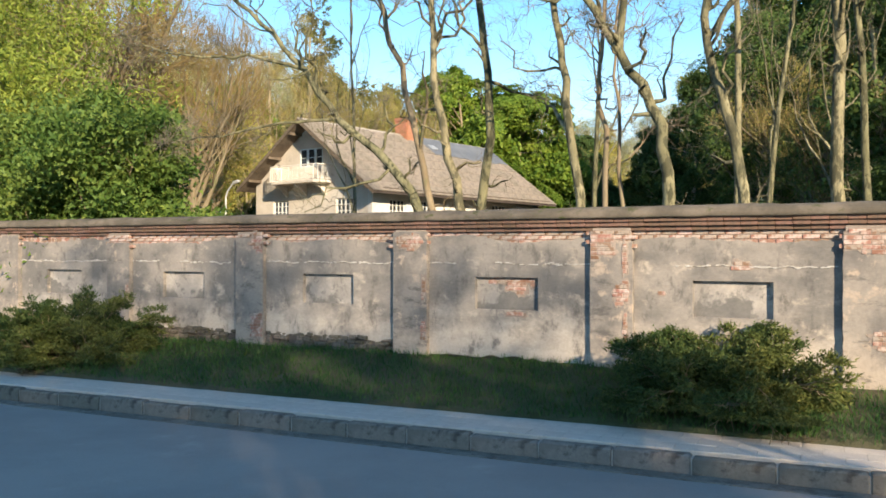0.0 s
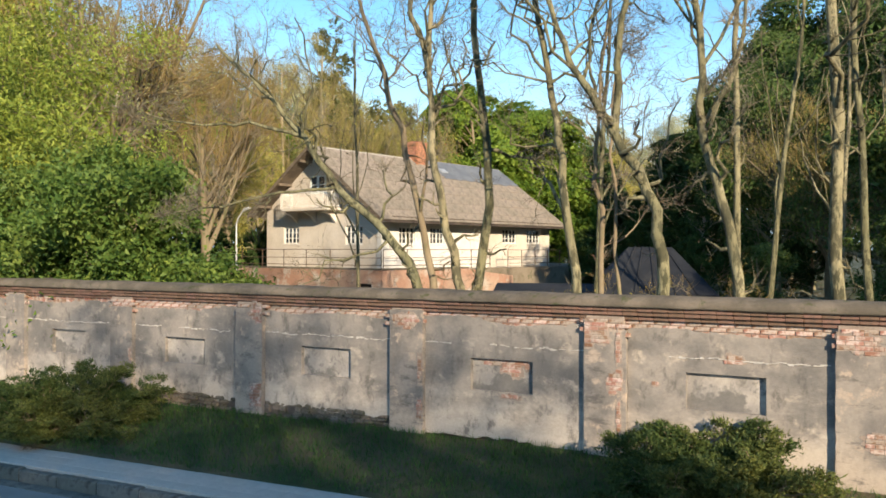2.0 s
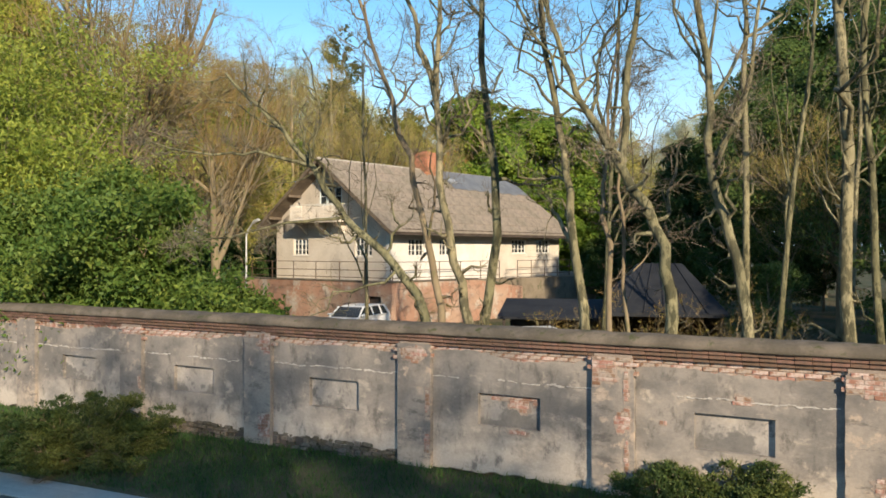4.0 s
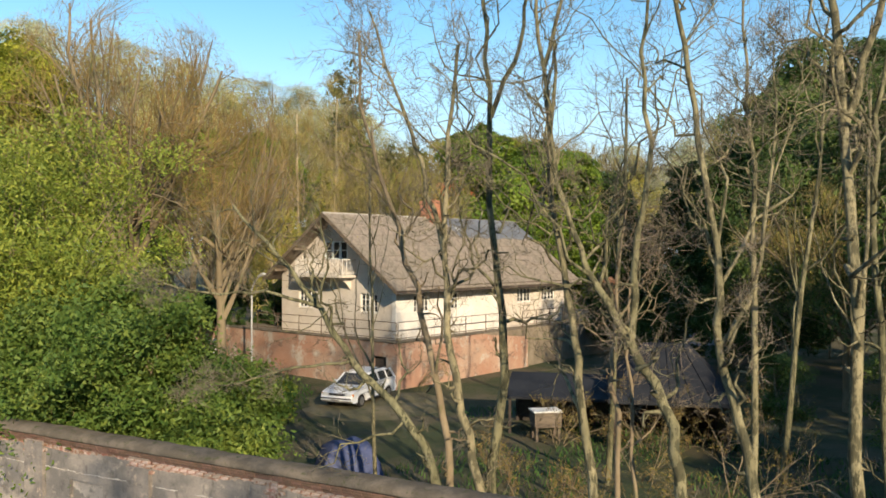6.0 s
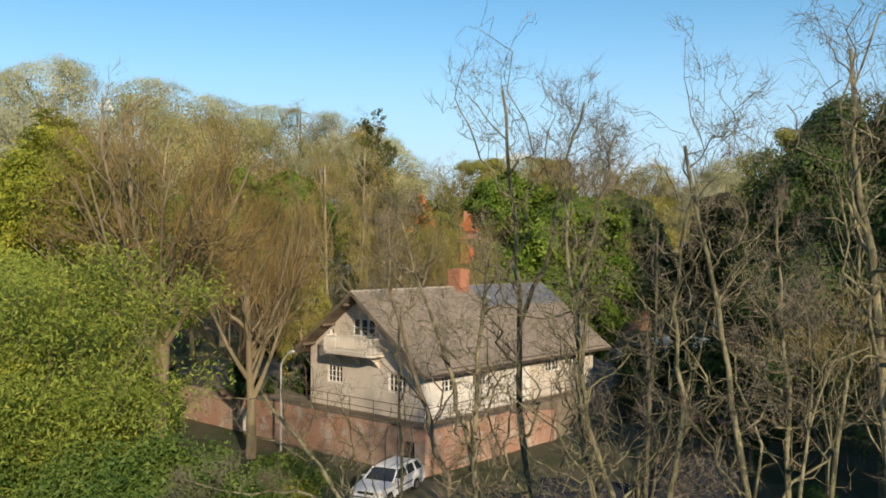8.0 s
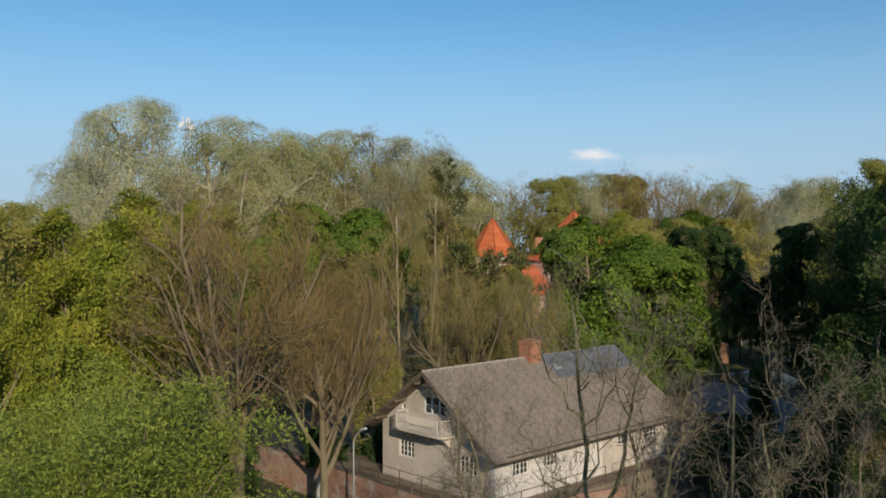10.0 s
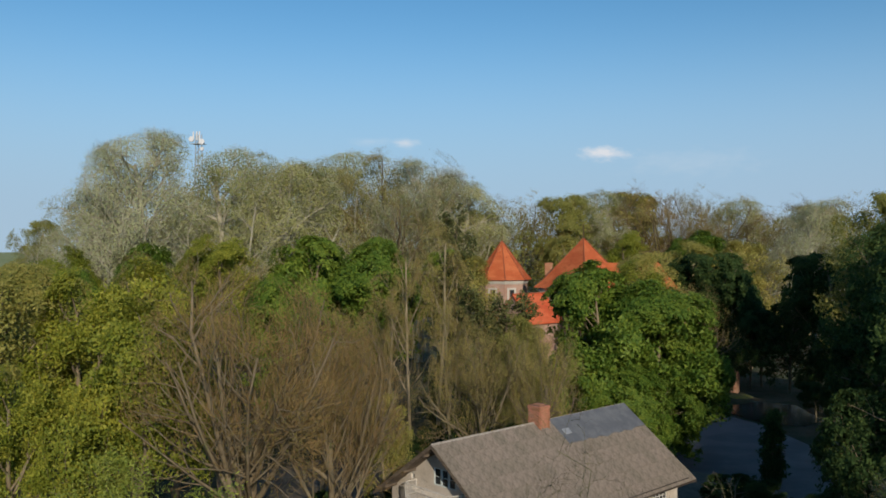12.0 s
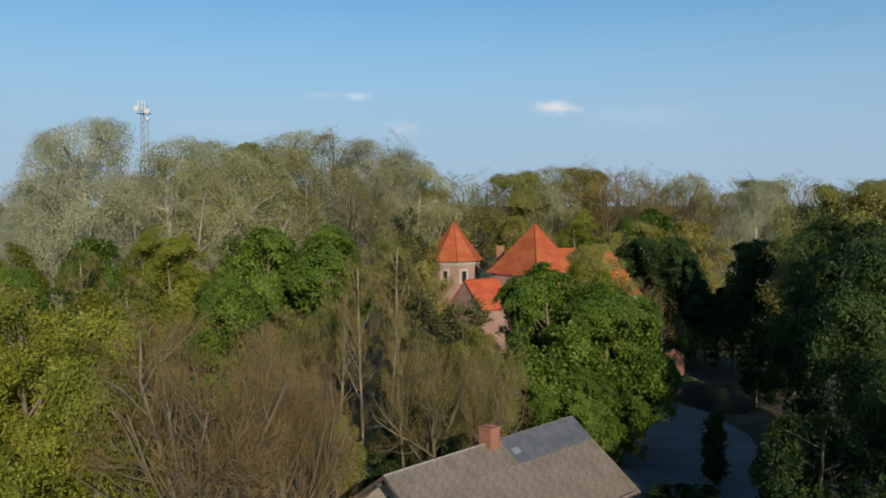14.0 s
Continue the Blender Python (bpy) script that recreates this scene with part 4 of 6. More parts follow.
FAN = [(16, 1.35, 0.30, 50, 0.09, 0.05, 8, 6), (9, 0.46, 0.15, 42, 0.13, 0.05, 5, 4), (6, 0.45, 0.12, 40, 0.16, 0.05, 3, 3)]
SPREAD = [(24, 0.52, 0.24, 56, 0.11, 0.06, 7, 5), (11, 0.46, 0.15, 48, 0.15, 0.03, 5, 4), (6, 0.48, 0.15, 46, 0.18, 0.02, 3, 3)]
CLUMP = [(18, 0.58, 0.15, 60, 0.10, 0.05, 5, 5), (10, 0.50, 0.2, 46, 0.15, 0.02, 4, 3), (4, 0.45, 0.3, 50, 0.15, 0.02, 2, 3)]
AIRY = [(16, 0.50, 0.2, 44, 0.10, 0.08, 5, 5), (9, 0.48, 0.2, 40, 0.14, 0.05, 4, 3), (4, 0.45, 0.3, 46, 0.15, 0.03, 2, 3)]
kind_bare("brown", 11, 21, M_TWIG, 4, FAN, M_BARK, M_LEAF_R, "broad vase-shaped bare tree with reddish-brown budding twigs", 0.0085, 0.36, 0.40, 3, 0.055)
kind_bare("brown2", 12, 21, M_TWIG_O, 5, FAN, M_BARK, M_LEAF_O, "broad bare tree with olive-brown budding twigs", 0.009, 0.38, 0.38, 3, 0.07)
kind_bare("pale", 13, 30, M_TWIG_P, 3, SPREAD, M_BARK_W, M_LEAF_G, "tall spreading tree with pale twigs and grey-green buds", 0.011, 0.74, 0.56, 9, 0.12)
kind_bare("pale2", 14, 30, M_TWIG_P, 2, SPREAD, M_BARK_W, M_LEAF_H, "tall spreading tree with pale twigs and sparse olive leaf", 0.011, 0.70, 0.50, 13, 0.12)
kind_bare("slim", 15, 22, M_TWIG_O, 7, POLE, M_BARK_P, M_LEAF_O, "slender bare tree with a pale stem and olive buds", 0.012, 0.92, 0.24, 3, 0.09)
kind_bare("thin", 16, 16, M_TWIG_D, 1, LEAN, M_BARK_R, M_LEAF_O, "thin crooked bare tree with pale branches", 0.006, 0.7, 0.13, 1, 0.04)
kind_leafy("green", 21, 20, M_LEAF, 40, 0.24, 0.36, CLUMP, M_BARK, "dense rounded tree in fresh green leaf", 0.72, 0.26)
kind_leafy("green2", 22, 20, M_LEAF, 17, 0.24, 0.34, AIRY, M_BARK, "tree in fresh green leaf")
kind_leafy("yellow", 23, 20, M_LEAF_Y, 30, 0.135, 0.34, AIRY, M_BARK, "tree in young yellow-green leaf")
kind_leafy("olive", 24, 22, M_LEAF_O, 20, 0.14, 0.36, AIRY, M_BARK_P, "tree in sparse olive-brown young leaf")
kind_leafy("dark", 25, 22, M_LEAF_D, 24, 0.24, 0.34, CLUMP, M_BARK, "dark ivy-clad evergreen tree")
kind_leafy("ivy", 27, 20, M_LEAF_I, 12, 0.18, 0.40, AIRY, M_BARK_R, "ivy-clad tree with dull green leaf")
kind_leafy("sparse", 26, 20, M_LEAF_Y, 10, 0.15, 0.40, AIRY, M_BARK, "roadside tree in thin young leaf")


def plant(key, x, y, h, turn=0.0, wide=1.0, label="", group=""):
    """Stands a tree of a kind at a place with its top at h metres: the first is the kind itself, the rest are copies."""
    src = kinds[key]
    s = (h - lie(x, y)) / tops[key]
    m = pose(x, y, lie(x, y), 0, 0, turn) @ Matrix.Diagonal((s * wide, s * wide, s, 1))
    if key not in used:
        used.add(key)
        src.matrix_basis = m
        t = src
    else:
        t = copy_thing(src, m @ Matrix.Diagonal((1 / src.scale[0], 1 / src.scale[1], 1 / src.scale[2], 1)))
    tagged(t, label, "", group)
    return t


# ---------------------------------------------------------------- woods, far to near
WOOD = "woodland trees behind the castle"
# belt of tall pale trees beyond the park: x, y, height, kind
for i, (x, y, h, k, w) in enumerate((
        (-190, 265, 33, "olive", 1.0), (-112, 186, 30, "pale2", 1.0),
        (-63.5, 104, 31, "pale", 0.95), (-59, 107, 38.5, "pale", 0.9), (-48, 110, 36, "pale2", 0.9), (-43, 116, 35, "pale2", 1.0), (-70, 140, 32, "pale2", 1.1),
        (-60, 158, 39, "pale2", 1.1), (-52, 162, 40, "olive", 1.1), (-45, 160, 41, "pale2", 1.1), (-38, 161, 41, "brown2", 1.0), (-31, 157, 39, "pale", 1.0), (-24, 159, 36, "pale2", 1.0),
        (-19, 172, 31, "olive", 1.2), (-13, 189, 34, "brown2", 1.0), (-5, 191, 35, "olive", 1.1), (3, 190, 35, "pale2", 0.9), (10, 193, 36, "olive", 1.0), (18, 192, 36, "brown", 0.9),
        (26, 193, 35, "brown2", 0.9), (34, 195, 33, "pale2", 0.9), (42, 199, 33, "brown", 1.0), (51, 203, 33, "olive", 1.1), (44, 165, 31, "pale", 0.9), (60, 190, 33, "brown2", 1.1),
        (75, 185, 33, "olive", 1.2), (95, 180, 34, "pale2", 1.3))):
    plant(k, x, y, h, i * 67, w * 1.05, group=WOOD)
# lower green belt in front of it
PARK = "park trees between house and castle"
for i, (x, y, h, k, w) in enumerate((
        (-36, 106, 24, "green2", 1.0), (-26, 103, 23, "green2", 1.1), (-43, 99, 23, "yellow", 1.0), (-31, 122, 24, "green2", 1.0), (-52, 92, 22, "slim", 1.2), (-60, 84, 21, "olive", 1.1), (-70, 96, 20, "green", 1.1), (-63, 93, 22, "yellow", 0.9), (-54, 97, 23, "green2", 0.8), (-47, 100, 23.5, "yellow", 0.8), (-58, 88, 20, "green2", 0.8),
        (-18, 122, 22, "olive", 1.0), (-1, 154, 25, "olive", 1.0), (-22, 140, 22, "green2", 1.0), (18, 160, 24, "olive", 1.1), (30, 158, 24, "olive", 1.1), (10, 168, 25, "yellow", 1.0), (24, 172, 25, "green", 1.0),
        (-40, 80, 20, "slim", 1.3), (-47, 70, 20, "olive", 1.1), (-33, 88, 19, "green2", 0.9), (-85, 78, 18, "green2", 1.3), (-66, 66, 19, "yellow", 1.1),
        (-13.6, 79, 25, "slim", 0.9), (-16.0, 77, 23, "slim", 0.8), (-11.5, 80.5, 21, "slim", 0.8), (-19, 81, 20, "slim", 1.0), (-23, 84, 16, "brown2", 0.9),
        (2.0, 83.5, 20.4, "green", 0.9), (7.6, 85, 18.5, "green", 1.0), (3.6, 79.5, 11.0, "green", 1.2), (7.8, 81.5, 9.5, "green", 1.1), (9.0, 87.5, 15.0, "green", 0.8), (6.5, 93, 20.5, "yellow", 0.8), (8.6, 112, 22, "olive", 0.9), (12.5, 106, 17.5, "brown2", 0.7),
        (-27.5, 49.5, 21.2, "yellow", 0.9), (-34.7, 54.9, 20.5, "yellow", 0.9), (-41, 56, 21.5, "olive", 1.0), (-33, 64, 20, "yellow", 1.0), (-50, 60, 20, "green2", 1.0),
        # the low dark ones stand in for a hedge and the house's shadow
        (-18.6, 45.0, 21.5, "brown", 0.78), (-14.6, 48.5, 17.4, "brown", 0.62), (-25.5, 44.0, 19.0, "yellow", 0.9), (-30, 40.5, 15.5, "yellow", 0.8), (-36, 44, 17, "olive", 0.9), (-10.5, 68, 18, "slim", 0.8), (-20, 63, 15, "brown2", 0.7), (-7.5, 66, 16.2, "brown2", 0.6), (-3.0, 68, 16, "brown2", 0.5), (-5.4, 72, 16.5, "olive", 0.5), (-3.7, 74.5, 15.5, "olive", 0.6), (-13.5, 58, 12, "olive", 0.6), (-4.4, 66.5, 8.0, "dark", 0.9), (-9.0, 70.5, 8.0, "dark", 0.9), (-9.5, 62.5, 6.5, "dark", 0.9), (-13.5, 58.5, 5.5, "dark", 1.0), (-7, 66.5, 6, "dark", 1.0), (-17, 56, 5.0, "dark", 1.0), (-2.5, 68.5, 5.5, "dark", 1.0), (-22, 52, 5.0, "dark", 1.1), (-13, 75.5, 5.5, "dark", 1.2), (-16.5, 72.5, 5.5, "dark", 1.2), (-9.5, 81.5, 5.5, "dark", 1.2), (-7, 86, 6.0, "dark", 1.2), (-3, 80, 5.5, "dark", 1.2), (-20.5, 76, 6, "dark", 1.2), (-12, 68, 5, "dark", 1.2))):
    plant(k, x, y, h, 31 + i * 101, w, group=PARK)
# the dark mass of evergreens beside the castle drive; low ones by the moat stand in for shade
for i, (x, y, h, k, w) in enumerate((
        (33.0, 78, 26, "dark", 0.8), (31.0, 93, 24, "ivy", 0.9), (20.5, 140, 22, "dark", 0.9), (27.5, 66, 25, "ivy", 0.9), (23.5, 64.5, 21, "ivy", 0.85), (25.0, 55, 18.5, "ivy", 0.9), (23.5, 46, 18.5, "ivy", 0.9),
        # the tree at (31, 50) is out of view, added to shade the drive
        (38.5, 108, 26, "ivy", 0.8), (33, 84, 25, "dark", 0.9), (36, 113, 30, "olive", 0.8), (42, 106, 29, "olive", 1.0), (34, 66, 25, "dark", 0.9), (31, 50, 20, "dark", 1.0), (32.5, 119, 9, "dark", 1.0), (34, 117, 11, "dark", 1.0), (28, 138, 14, "dark", 1.0), (24.8, 151, 19, "dark", 0.9), (25.8, 135.5, 13, "dark", 0.9), (30.5, 131, 14, "dark", 1.0), (22.5, 144, 17, "dark", 0.9), (29.5, 112.5, 5, "dark", 1.3), (32.5, 107, 8, "dark", 1.2), (25, 36, 17, "slim", 1.0),
        (17.5, 52, 14, "dark", 0.8), (35, 125, 22, "dark", 0.9), (10.2, 91, 13, "dark", 0.6), (34, 40, 15, "dark", 1.0), (18, 40, 12, "brown2", 1.0), (14, 47, 9, "dark", 0.9), (15.5, 40, 13, "ivy", 0.8), (19.5, 36, 15, "ivy", 0.9), (24.5, 33, 16, "ivy", 0.9), (12.5, 52, 6.5, "dark", 0.9), (17, 57, 4.5, "dark", 1.3), (21.5, 57, 5, "dark", 1.3), (25.5, 60, 5, "dark", 1.3), (13.5, 58, 4, "dark", 1.3), (10.8, 62.5, 5.5, "dark", 1.3), (13.5, 64, 5.0, "dark", 1.3),
        # the first three are unseen, added right of the wall to shade the yard
        (21, 11, 13, "ivy", 1.1), (25, 17, 15, "ivy", 1.1), (29.5, 24, 17, "dark", 1.0), (13.2, 25, 5.0, "ivy", 1.2), (16.5, 21, 6.5, "ivy", 1.1), (11.5, 30.5, 4.0, "ivy", 1.2))):
    plant(k, x, y, h, 13 + i * 77, w, group="dark evergreens beside the drive")
# unseen roadside trees added behind the viewpoint to shade road, wall and right-hand yard
for i, (x, y, h, k, w) in enumerate(((-1.5, -12, 13.0, "sparse", 1.0), (2.0, -13, 13.4, "yellow", 0.8), (4.5, -10.5, 11.6, "sparse", 1.0), (6.0, -13, 12.7, "sparse", 0.8), (9.4, -12, 12.3, "yellow", 1.0), (12.6, -12.5, 11.8, "sparse", 0.9), (7.5, -15, 17.5, "brown2", 0.55), (11.5, -15.5, 17.0, "brown2", 0.5), (16.0, -11.5, 10.0, "slim", 1.0), (22.0, -12, 8.0, "yellow", 1.0), (28.5, -12, 18.5, "green2", 0.9), (34, -12, 20.5, "green2", 0.9), (40, -12, 21.5, "green2", 0.9), (47, -12, 22, "green2", 1.0), (8.0, -20, 12.0, "slim", 1.1), (27, -14, 13, "slim", 1.2))):
    plant(k, x, y, h, 50 + i * 83, w, group="roadside trees")

# thin bare trees scattered in the yard
for i, (x, y, h, w) in enumerate(((4.6, 27, 15.5, 0.7), (9.6, 25.5, 16, 0.7), (13.5, 29, 16, 0.8), (-2.6, 24.5, 12, 0.6))):
    plant("thin", x, y, h, 19 + i * 61, w, group="thin bare trees in the yard")

# ---------------------------------------------------------------- row of bare trees behind the wall
CROWN = [(10, 0.46, 0.0, 46, 0.15, 0.07, 8, 5), (6, 0.46, 0.15, 46, 0.20, 0.05, 6, 4), (3, 0.5, 0.15, 46, 0.24, 0.03, 5, 3)]
FORK = [(7, 0.72, 0.10, 44, 0.14, 0.06, 8, 5), (5, 0.46, 0.15, 46, 0.20, 0.05, 6, 4), (3, 0.5, 0.15, 46, 0.24, 0.03, 5, 3)]
SPARSE = [(7, 0.55, 0.15, 50, 0.13, 0.06, 8, 5), (5, 0.45, 0.25, 46, 0.16, 0.04, 6, 3), (2, 0.5, 0.3, 45, 0.26, 0.02, 4, 3)]


def smooth_path(ctrl, per=4):
    """A soft curve through a few points."""
    C = [Vector(c) for c in ctrl]
    C = [C[0] * 2 - C[1]] + C + [C[-1] * 2 - C[-2]]
    out = []
    for i in range(1, len(C) - 2):
        for j in range(per):
            u = j / per
            a, b, c, d = C[i - 1], C[i], C[i + 1], C[i + 2]
            out.append(0.5 * ((2 * b) + (c - a) * u + (2 * a - 5 * b + 4 * c - d) * u * u + (3 * b - a - 3 * c + d) * u ** 3))
    out.append(C[-2])
    return [np.array(p) for p in out]


def row_tree(seed, label, stems, per=2, material=M_BARK_R):
    """Stems: (control points from the root up, radius at the root, at the top, boughs of the upper part, boughs low down)."""
    root = Vector(stems[0][0][0])
    tr = Tree(seed)
    tr.thin, tr.zig = 1.0, 0.40
    for ctrl, r0, r1, cfg, low in stems:
        if cfg is CROWN and ctrl is not stems[0][0]:
            cfg = FORK
        pts = [p + tr.r.normal(0, 0.035, 3) * (0 if i == 0 else 1) - np.array(root) for i, p in enumerate(smooth_path(ctrl))]
        rad = tr.limb(pts, r0 * 0.70, r1 * 0.75, 9)
        half = int(len(pts) * 0.5)
        third = int(len(pts) * 0.4)
        if r0 > 0.12:
            tr.spread(pts[third:], rad[third:], 0, [(3, 0.8, 0.05, 24, 0.11, 0.09, 9, 6)] + CROWN[1:])
        tr.spread(pts[half:], rad[half:], 0, cfg)
        if r0 > 0.09:
            tr.spread(pts[2:half + 2], rad[2:half + 2], 0, [(9, 0.14, 0.05, 62, 0.3, 0.05, 4, 3), (2, 0.5, 0.3, 48, 0.3, 0.04, 2, 3)])
        if low:
            tr.spread(pts[max(1, len(pts) // 4):half + 1], rad[max(1, len(pts) // 4):half + 1], 0, [(low, 0.8, 0.1, 58, 0.18, 0.06, 6, 5), (5, 0.45, 0.3, 42, 0.2, 0.05, 4, 3), (3, 0.5, 0.3, 40, 0.2, 0.05, 3, 3)])
    tr.twig_haze(per + 1, 0.42, 0.0045, 0.25, 0.6)
    t = tree_thing("bare_tree", label, tr, material, None, None, M_TWIG_D, Matrix.Translation(root))
    return tagged(t, group="bare trees behind the wall")


row_tree(101, "leaning bare tree with low spreading boughs behind the wall", [
    ([(0.25, 17.3, -0.2), (-0.5, 17.68, 2.5), (-1.27, 18.07, 3.94), (-2.48, 18.69, 5.03), (-3.33, 19.13, 6.23), (-4.4, 19.6, 7.4), (-5.6, 20.2, 8.6)], 0.19, 0.05, SPARSE, 3),
    ([(-3.33, 19.13, 6.23), (-4.6, 19.3, 6.6), (-6.0, 19.2, 6.5), (-7.2, 19.0, 6.9)], 0.07, 0.02, SPARSE, 2),
    ([(-2.48, 18.69, 5.03), (-3.7, 18.6, 4.9), (-4.9, 18.3, 4.6), (-5.9, 18.2, 4.4)], 0.06, 0.018, SPARSE, 2)])
row_tree(102, "dark slender bare tree behind the wall", [
    ([(-0.1, 20.1, -0.2), (-0.28, 20.15, 2.3), (-0.71, 20.37, 4.64), (-1.37, 20.71, 7.2), (-1.82, 20.94, 8.7), (-2.5, 21.2, 10.8), (-2.7, 21.3, 13.2)], 0.17, 0.04, CROWN, 1)], material=M_BARK)
row_tree(103, "tall bare tree forking high behind the wall", [
    ([(0.7, 17.5, -0.2), (0.4, 17.67, 2.5), (-0.03, 17.89, 4.43), (-0.28, 18.02, 6.15), (-0.34, 18.05, 7.4), (-0.31, 18.03, 9.4), (-0.1, 18.1, 12.0)], 0.18, 0.05, CROWN, 1),
    ([(-0.34, 18.05, 7.4), (-0.75, 18.25, 8.8), (-1.1, 18.4, 10.2), (-1.62, 18.7, 11.4), (-2.1, 18.9, 13.0)], 0.10, 0.03, CROWN, 0)])
row_tree(104, "tall straight bare tree behind the wall", [
    ([(0.68, 19.1, -0.2), (0.73, 19.08, 2.4), (0.98, 18.95, 5.36), (0.68, 19.1, 8.0), (0.66, 19.1, 10.6), (0.5, 19.2, 13.3), (0.25, 19.3, 16.0)], 0.20, 0.04, CROWN, 2),
    ([(0.66, 19.1, 10.6), (1.3, 19.0, 12.2), (1.6, 19.0, 14.0), (2.1, 18.9, 15.6)], 0.09, 0.03, CROWN, 0)])
row_tree(105, "bare tree with a mossy stem behind the wall", [
    ([(2.75, 16.15, -0.2), (2.6, 16.21, 2.5), (2.34, 16.35, 4.94), (2.18, 16.43, 6.62), (1.85, 16.6, 8.6), (1.68, 16.68, 11.2), (1.47, 16.79, 13.6)], 0.17, 0.04, CROWN, 2),
    ([(1.68, 16.68, 11.2), (2.1, 16.5, 12.8), (2.4, 16.4, 14.6)], 0.07, 0.03, CROWN, 0)])
row_tree(106, "clump of thin bare stems behind the wall", [
    ([(3.1, 16.2, -0.2), (3.04, 16.21, 4.38), (2.99, 16.24, 5.9), (3.2, 16.2, 8.4)], 0.10, 0.03, SPARSE, 1),
    ([(3.3, 16.2, -0.2), (3.4, 16.2, 3.6), (3.25, 16.3, 6.0), (3.5, 16.3, 7.6)], 0.08, 0.02, SPARSE, 1)], material=M_BARK)
row_tree(107, "crooked bare tree with two main stems behind the wall", [
    ([(4.15, 15.1, -0.2), (4.04, 15.14, 2.55), (3.9, 15.21, 4.3), (3.2, 15.57, 5.73), (2.7, 15.8, 6.8), (2.3, 16.03, 7.6), (1.85, 16.3, 9.4), (1.9, 16.4, 11.6)], 0.20, 0.04, CROWN, 3),
    ([(3.2, 15.57, 5.73), (3.3, 15.5, 7.5), (3.5, 15.4, 9.0), (3.4, 15.5, 11.2), (3.7, 15.4, 13.4)], 0.12, 0.03, CROWN, 2)])
row_tree(108, "bare tree leaning over the wall top", [
    ([(5.5, 14.5, -0.2), (5.25, 14.6, 2.56), (4.92, 14.75, 4.53), (4.62, 14.86, 5.8), (4.57, 14.87, 7.6), (4.25, 15.04, 10.1), (3.9, 15.2, 12.2), (3.5, 15.4, 14.2)], 0.17, 0.04, CROWN, 3),
    ([(4.62, 14.86, 5.8), (5.2, 14.7, 7.0), (5.5, 14.7, 9.0), (5.6, 14.8, 11.2)], 0.08, 0.02, CROWN, 1)])
row_tree(109, "thick dark bare tree behind the wall", [
    ([(7.85, 16.55, -0.2), (7.82, 16.58, 2.4), (7.75, 16.62, 7.4), (7.51, 16.74, 11.6), (7.24, 16.88, 13.7), (7.1, 16.9, 16.2)], 0.24, 0.05, CROWN, 2),
    ([(7.6, 16.7, 10.0), (8.3, 16.4, 12.5), (8.7, 16.3, 14.2), (8.8, 16.4, 15.8)], 0.12, 0.04, CROWN, 0)])
row_tree(110, "slim bare tree behind the wall", [
    ([(6.3, 17.9, -0.2), (6.24, 17.95, 7.0), (6.19, 17.97, 9.96), (6.05, 18.05, 13.2)], 0.13, 0.03, CROWN, 2)])
row_tree(111, "slim bare tree beside a thicker one behind the wall", [
    ([(8.7, 16.9, -0.2), (8.6, 17.0, 4.0), (8.3, 17.0, 8.0), (8.5, 17.0, 11.0), (9.2, 17.0, 14.0), (9.6, 17.1, 16.5)], 0.14, 0.03, CROWN, 2)])


# ---------------------------------------------------------------- bushes
def bush(name, label, seed, x, y, z, w, h, leaf, size, per, stems=9, material=M_BARK, cloud=0.3, category="shrub", slim=0.5):
    tr = Tree(seed)
    for i in range(stems):
        a = 2 * math.pi * i / stems + tr.r.uniform(-0.3, 0.3)
        tilt = tr.r.uniform(0.15, 1.0)
        p, d = tr.bend((0.2 * math.cos(a), 0.2 * math.sin(a), -0.2), (tilt * math.cos(a) * w / h, tilt * math.sin(a) * w / h, 1), h * tr.r.uniform(0.75, 1.0), 6, 0.12, 0.02)
        rad = tr.limb(p, 0.07, 0.02, 5)
        tr.spread(p, rad, 0, [(9, 0.42, 0.12, 55, 0.15, 0.02, 4, 4), (6, 0.5, 0.2, 45, 0.2, 0.0, 3, 3)])
    lf = tr.leaves(per * 2, size * 0.85, cloud, slim=slim)
    return tree_thing(name, label, tr, material, lf, leaf, None, pose(x, y, z), category)


bush("shrub", "dense dark green elder shrub behind the wall", 201, -10.4, 24.4, 0, 2.4, 6.3, M_LEAF_B, 0.11, 34)
bush("shrub", "green elder shrub beside the wall", 202, -13.8, 26.8, 0, 2.4, 5.6, M_LEAF_B, 0.11, 30)
bush("shrub", "low green shrub behind the wall", 203, -7.5, 23.6, 0, 1.6, 2.9, M_LEAF_B, 0.11, 22)
bush("shrub", "low sunlit shrub behind the wall", 204, -9.5, 31.5, 0, 3.0, 3.0, M_LEAF_B, 0.14, 18)
bush("willow", "bushy willow in bright yellow-green leaf", 205, -16.4, 29.0, 0, 4.2, 11.6, M_LEAF_W, 0.13, 26, 12, M_BARK, 0.42, "tree", 0.3)
bush("willow", "bushy willow with yellow-green leaves", 206, -21.5, 33.0, 0, 4.5, 11.8, M_LEAF_W, 0.13, 24, 12, M_BARK, 0.45, "tree", 0.3)
bush("shrub", "yellow-green bush behind the wall end", 207, -18.5, 29.5, 0, 3.2, 8.0, M_LEAF_Y, 0.13, 20)

bush("shrub", "low rounded shrub below the retaining wall", 208, -11.0, 42.0, 0, 2.6, 1.7, M_LEAF_B, 0.14, 14)
bush("shrub", "low wild shrub near the car", 210, -9.5, 36.5, 0, 2.2, 1.6, M_LEAF_Y, 0.14, 12)


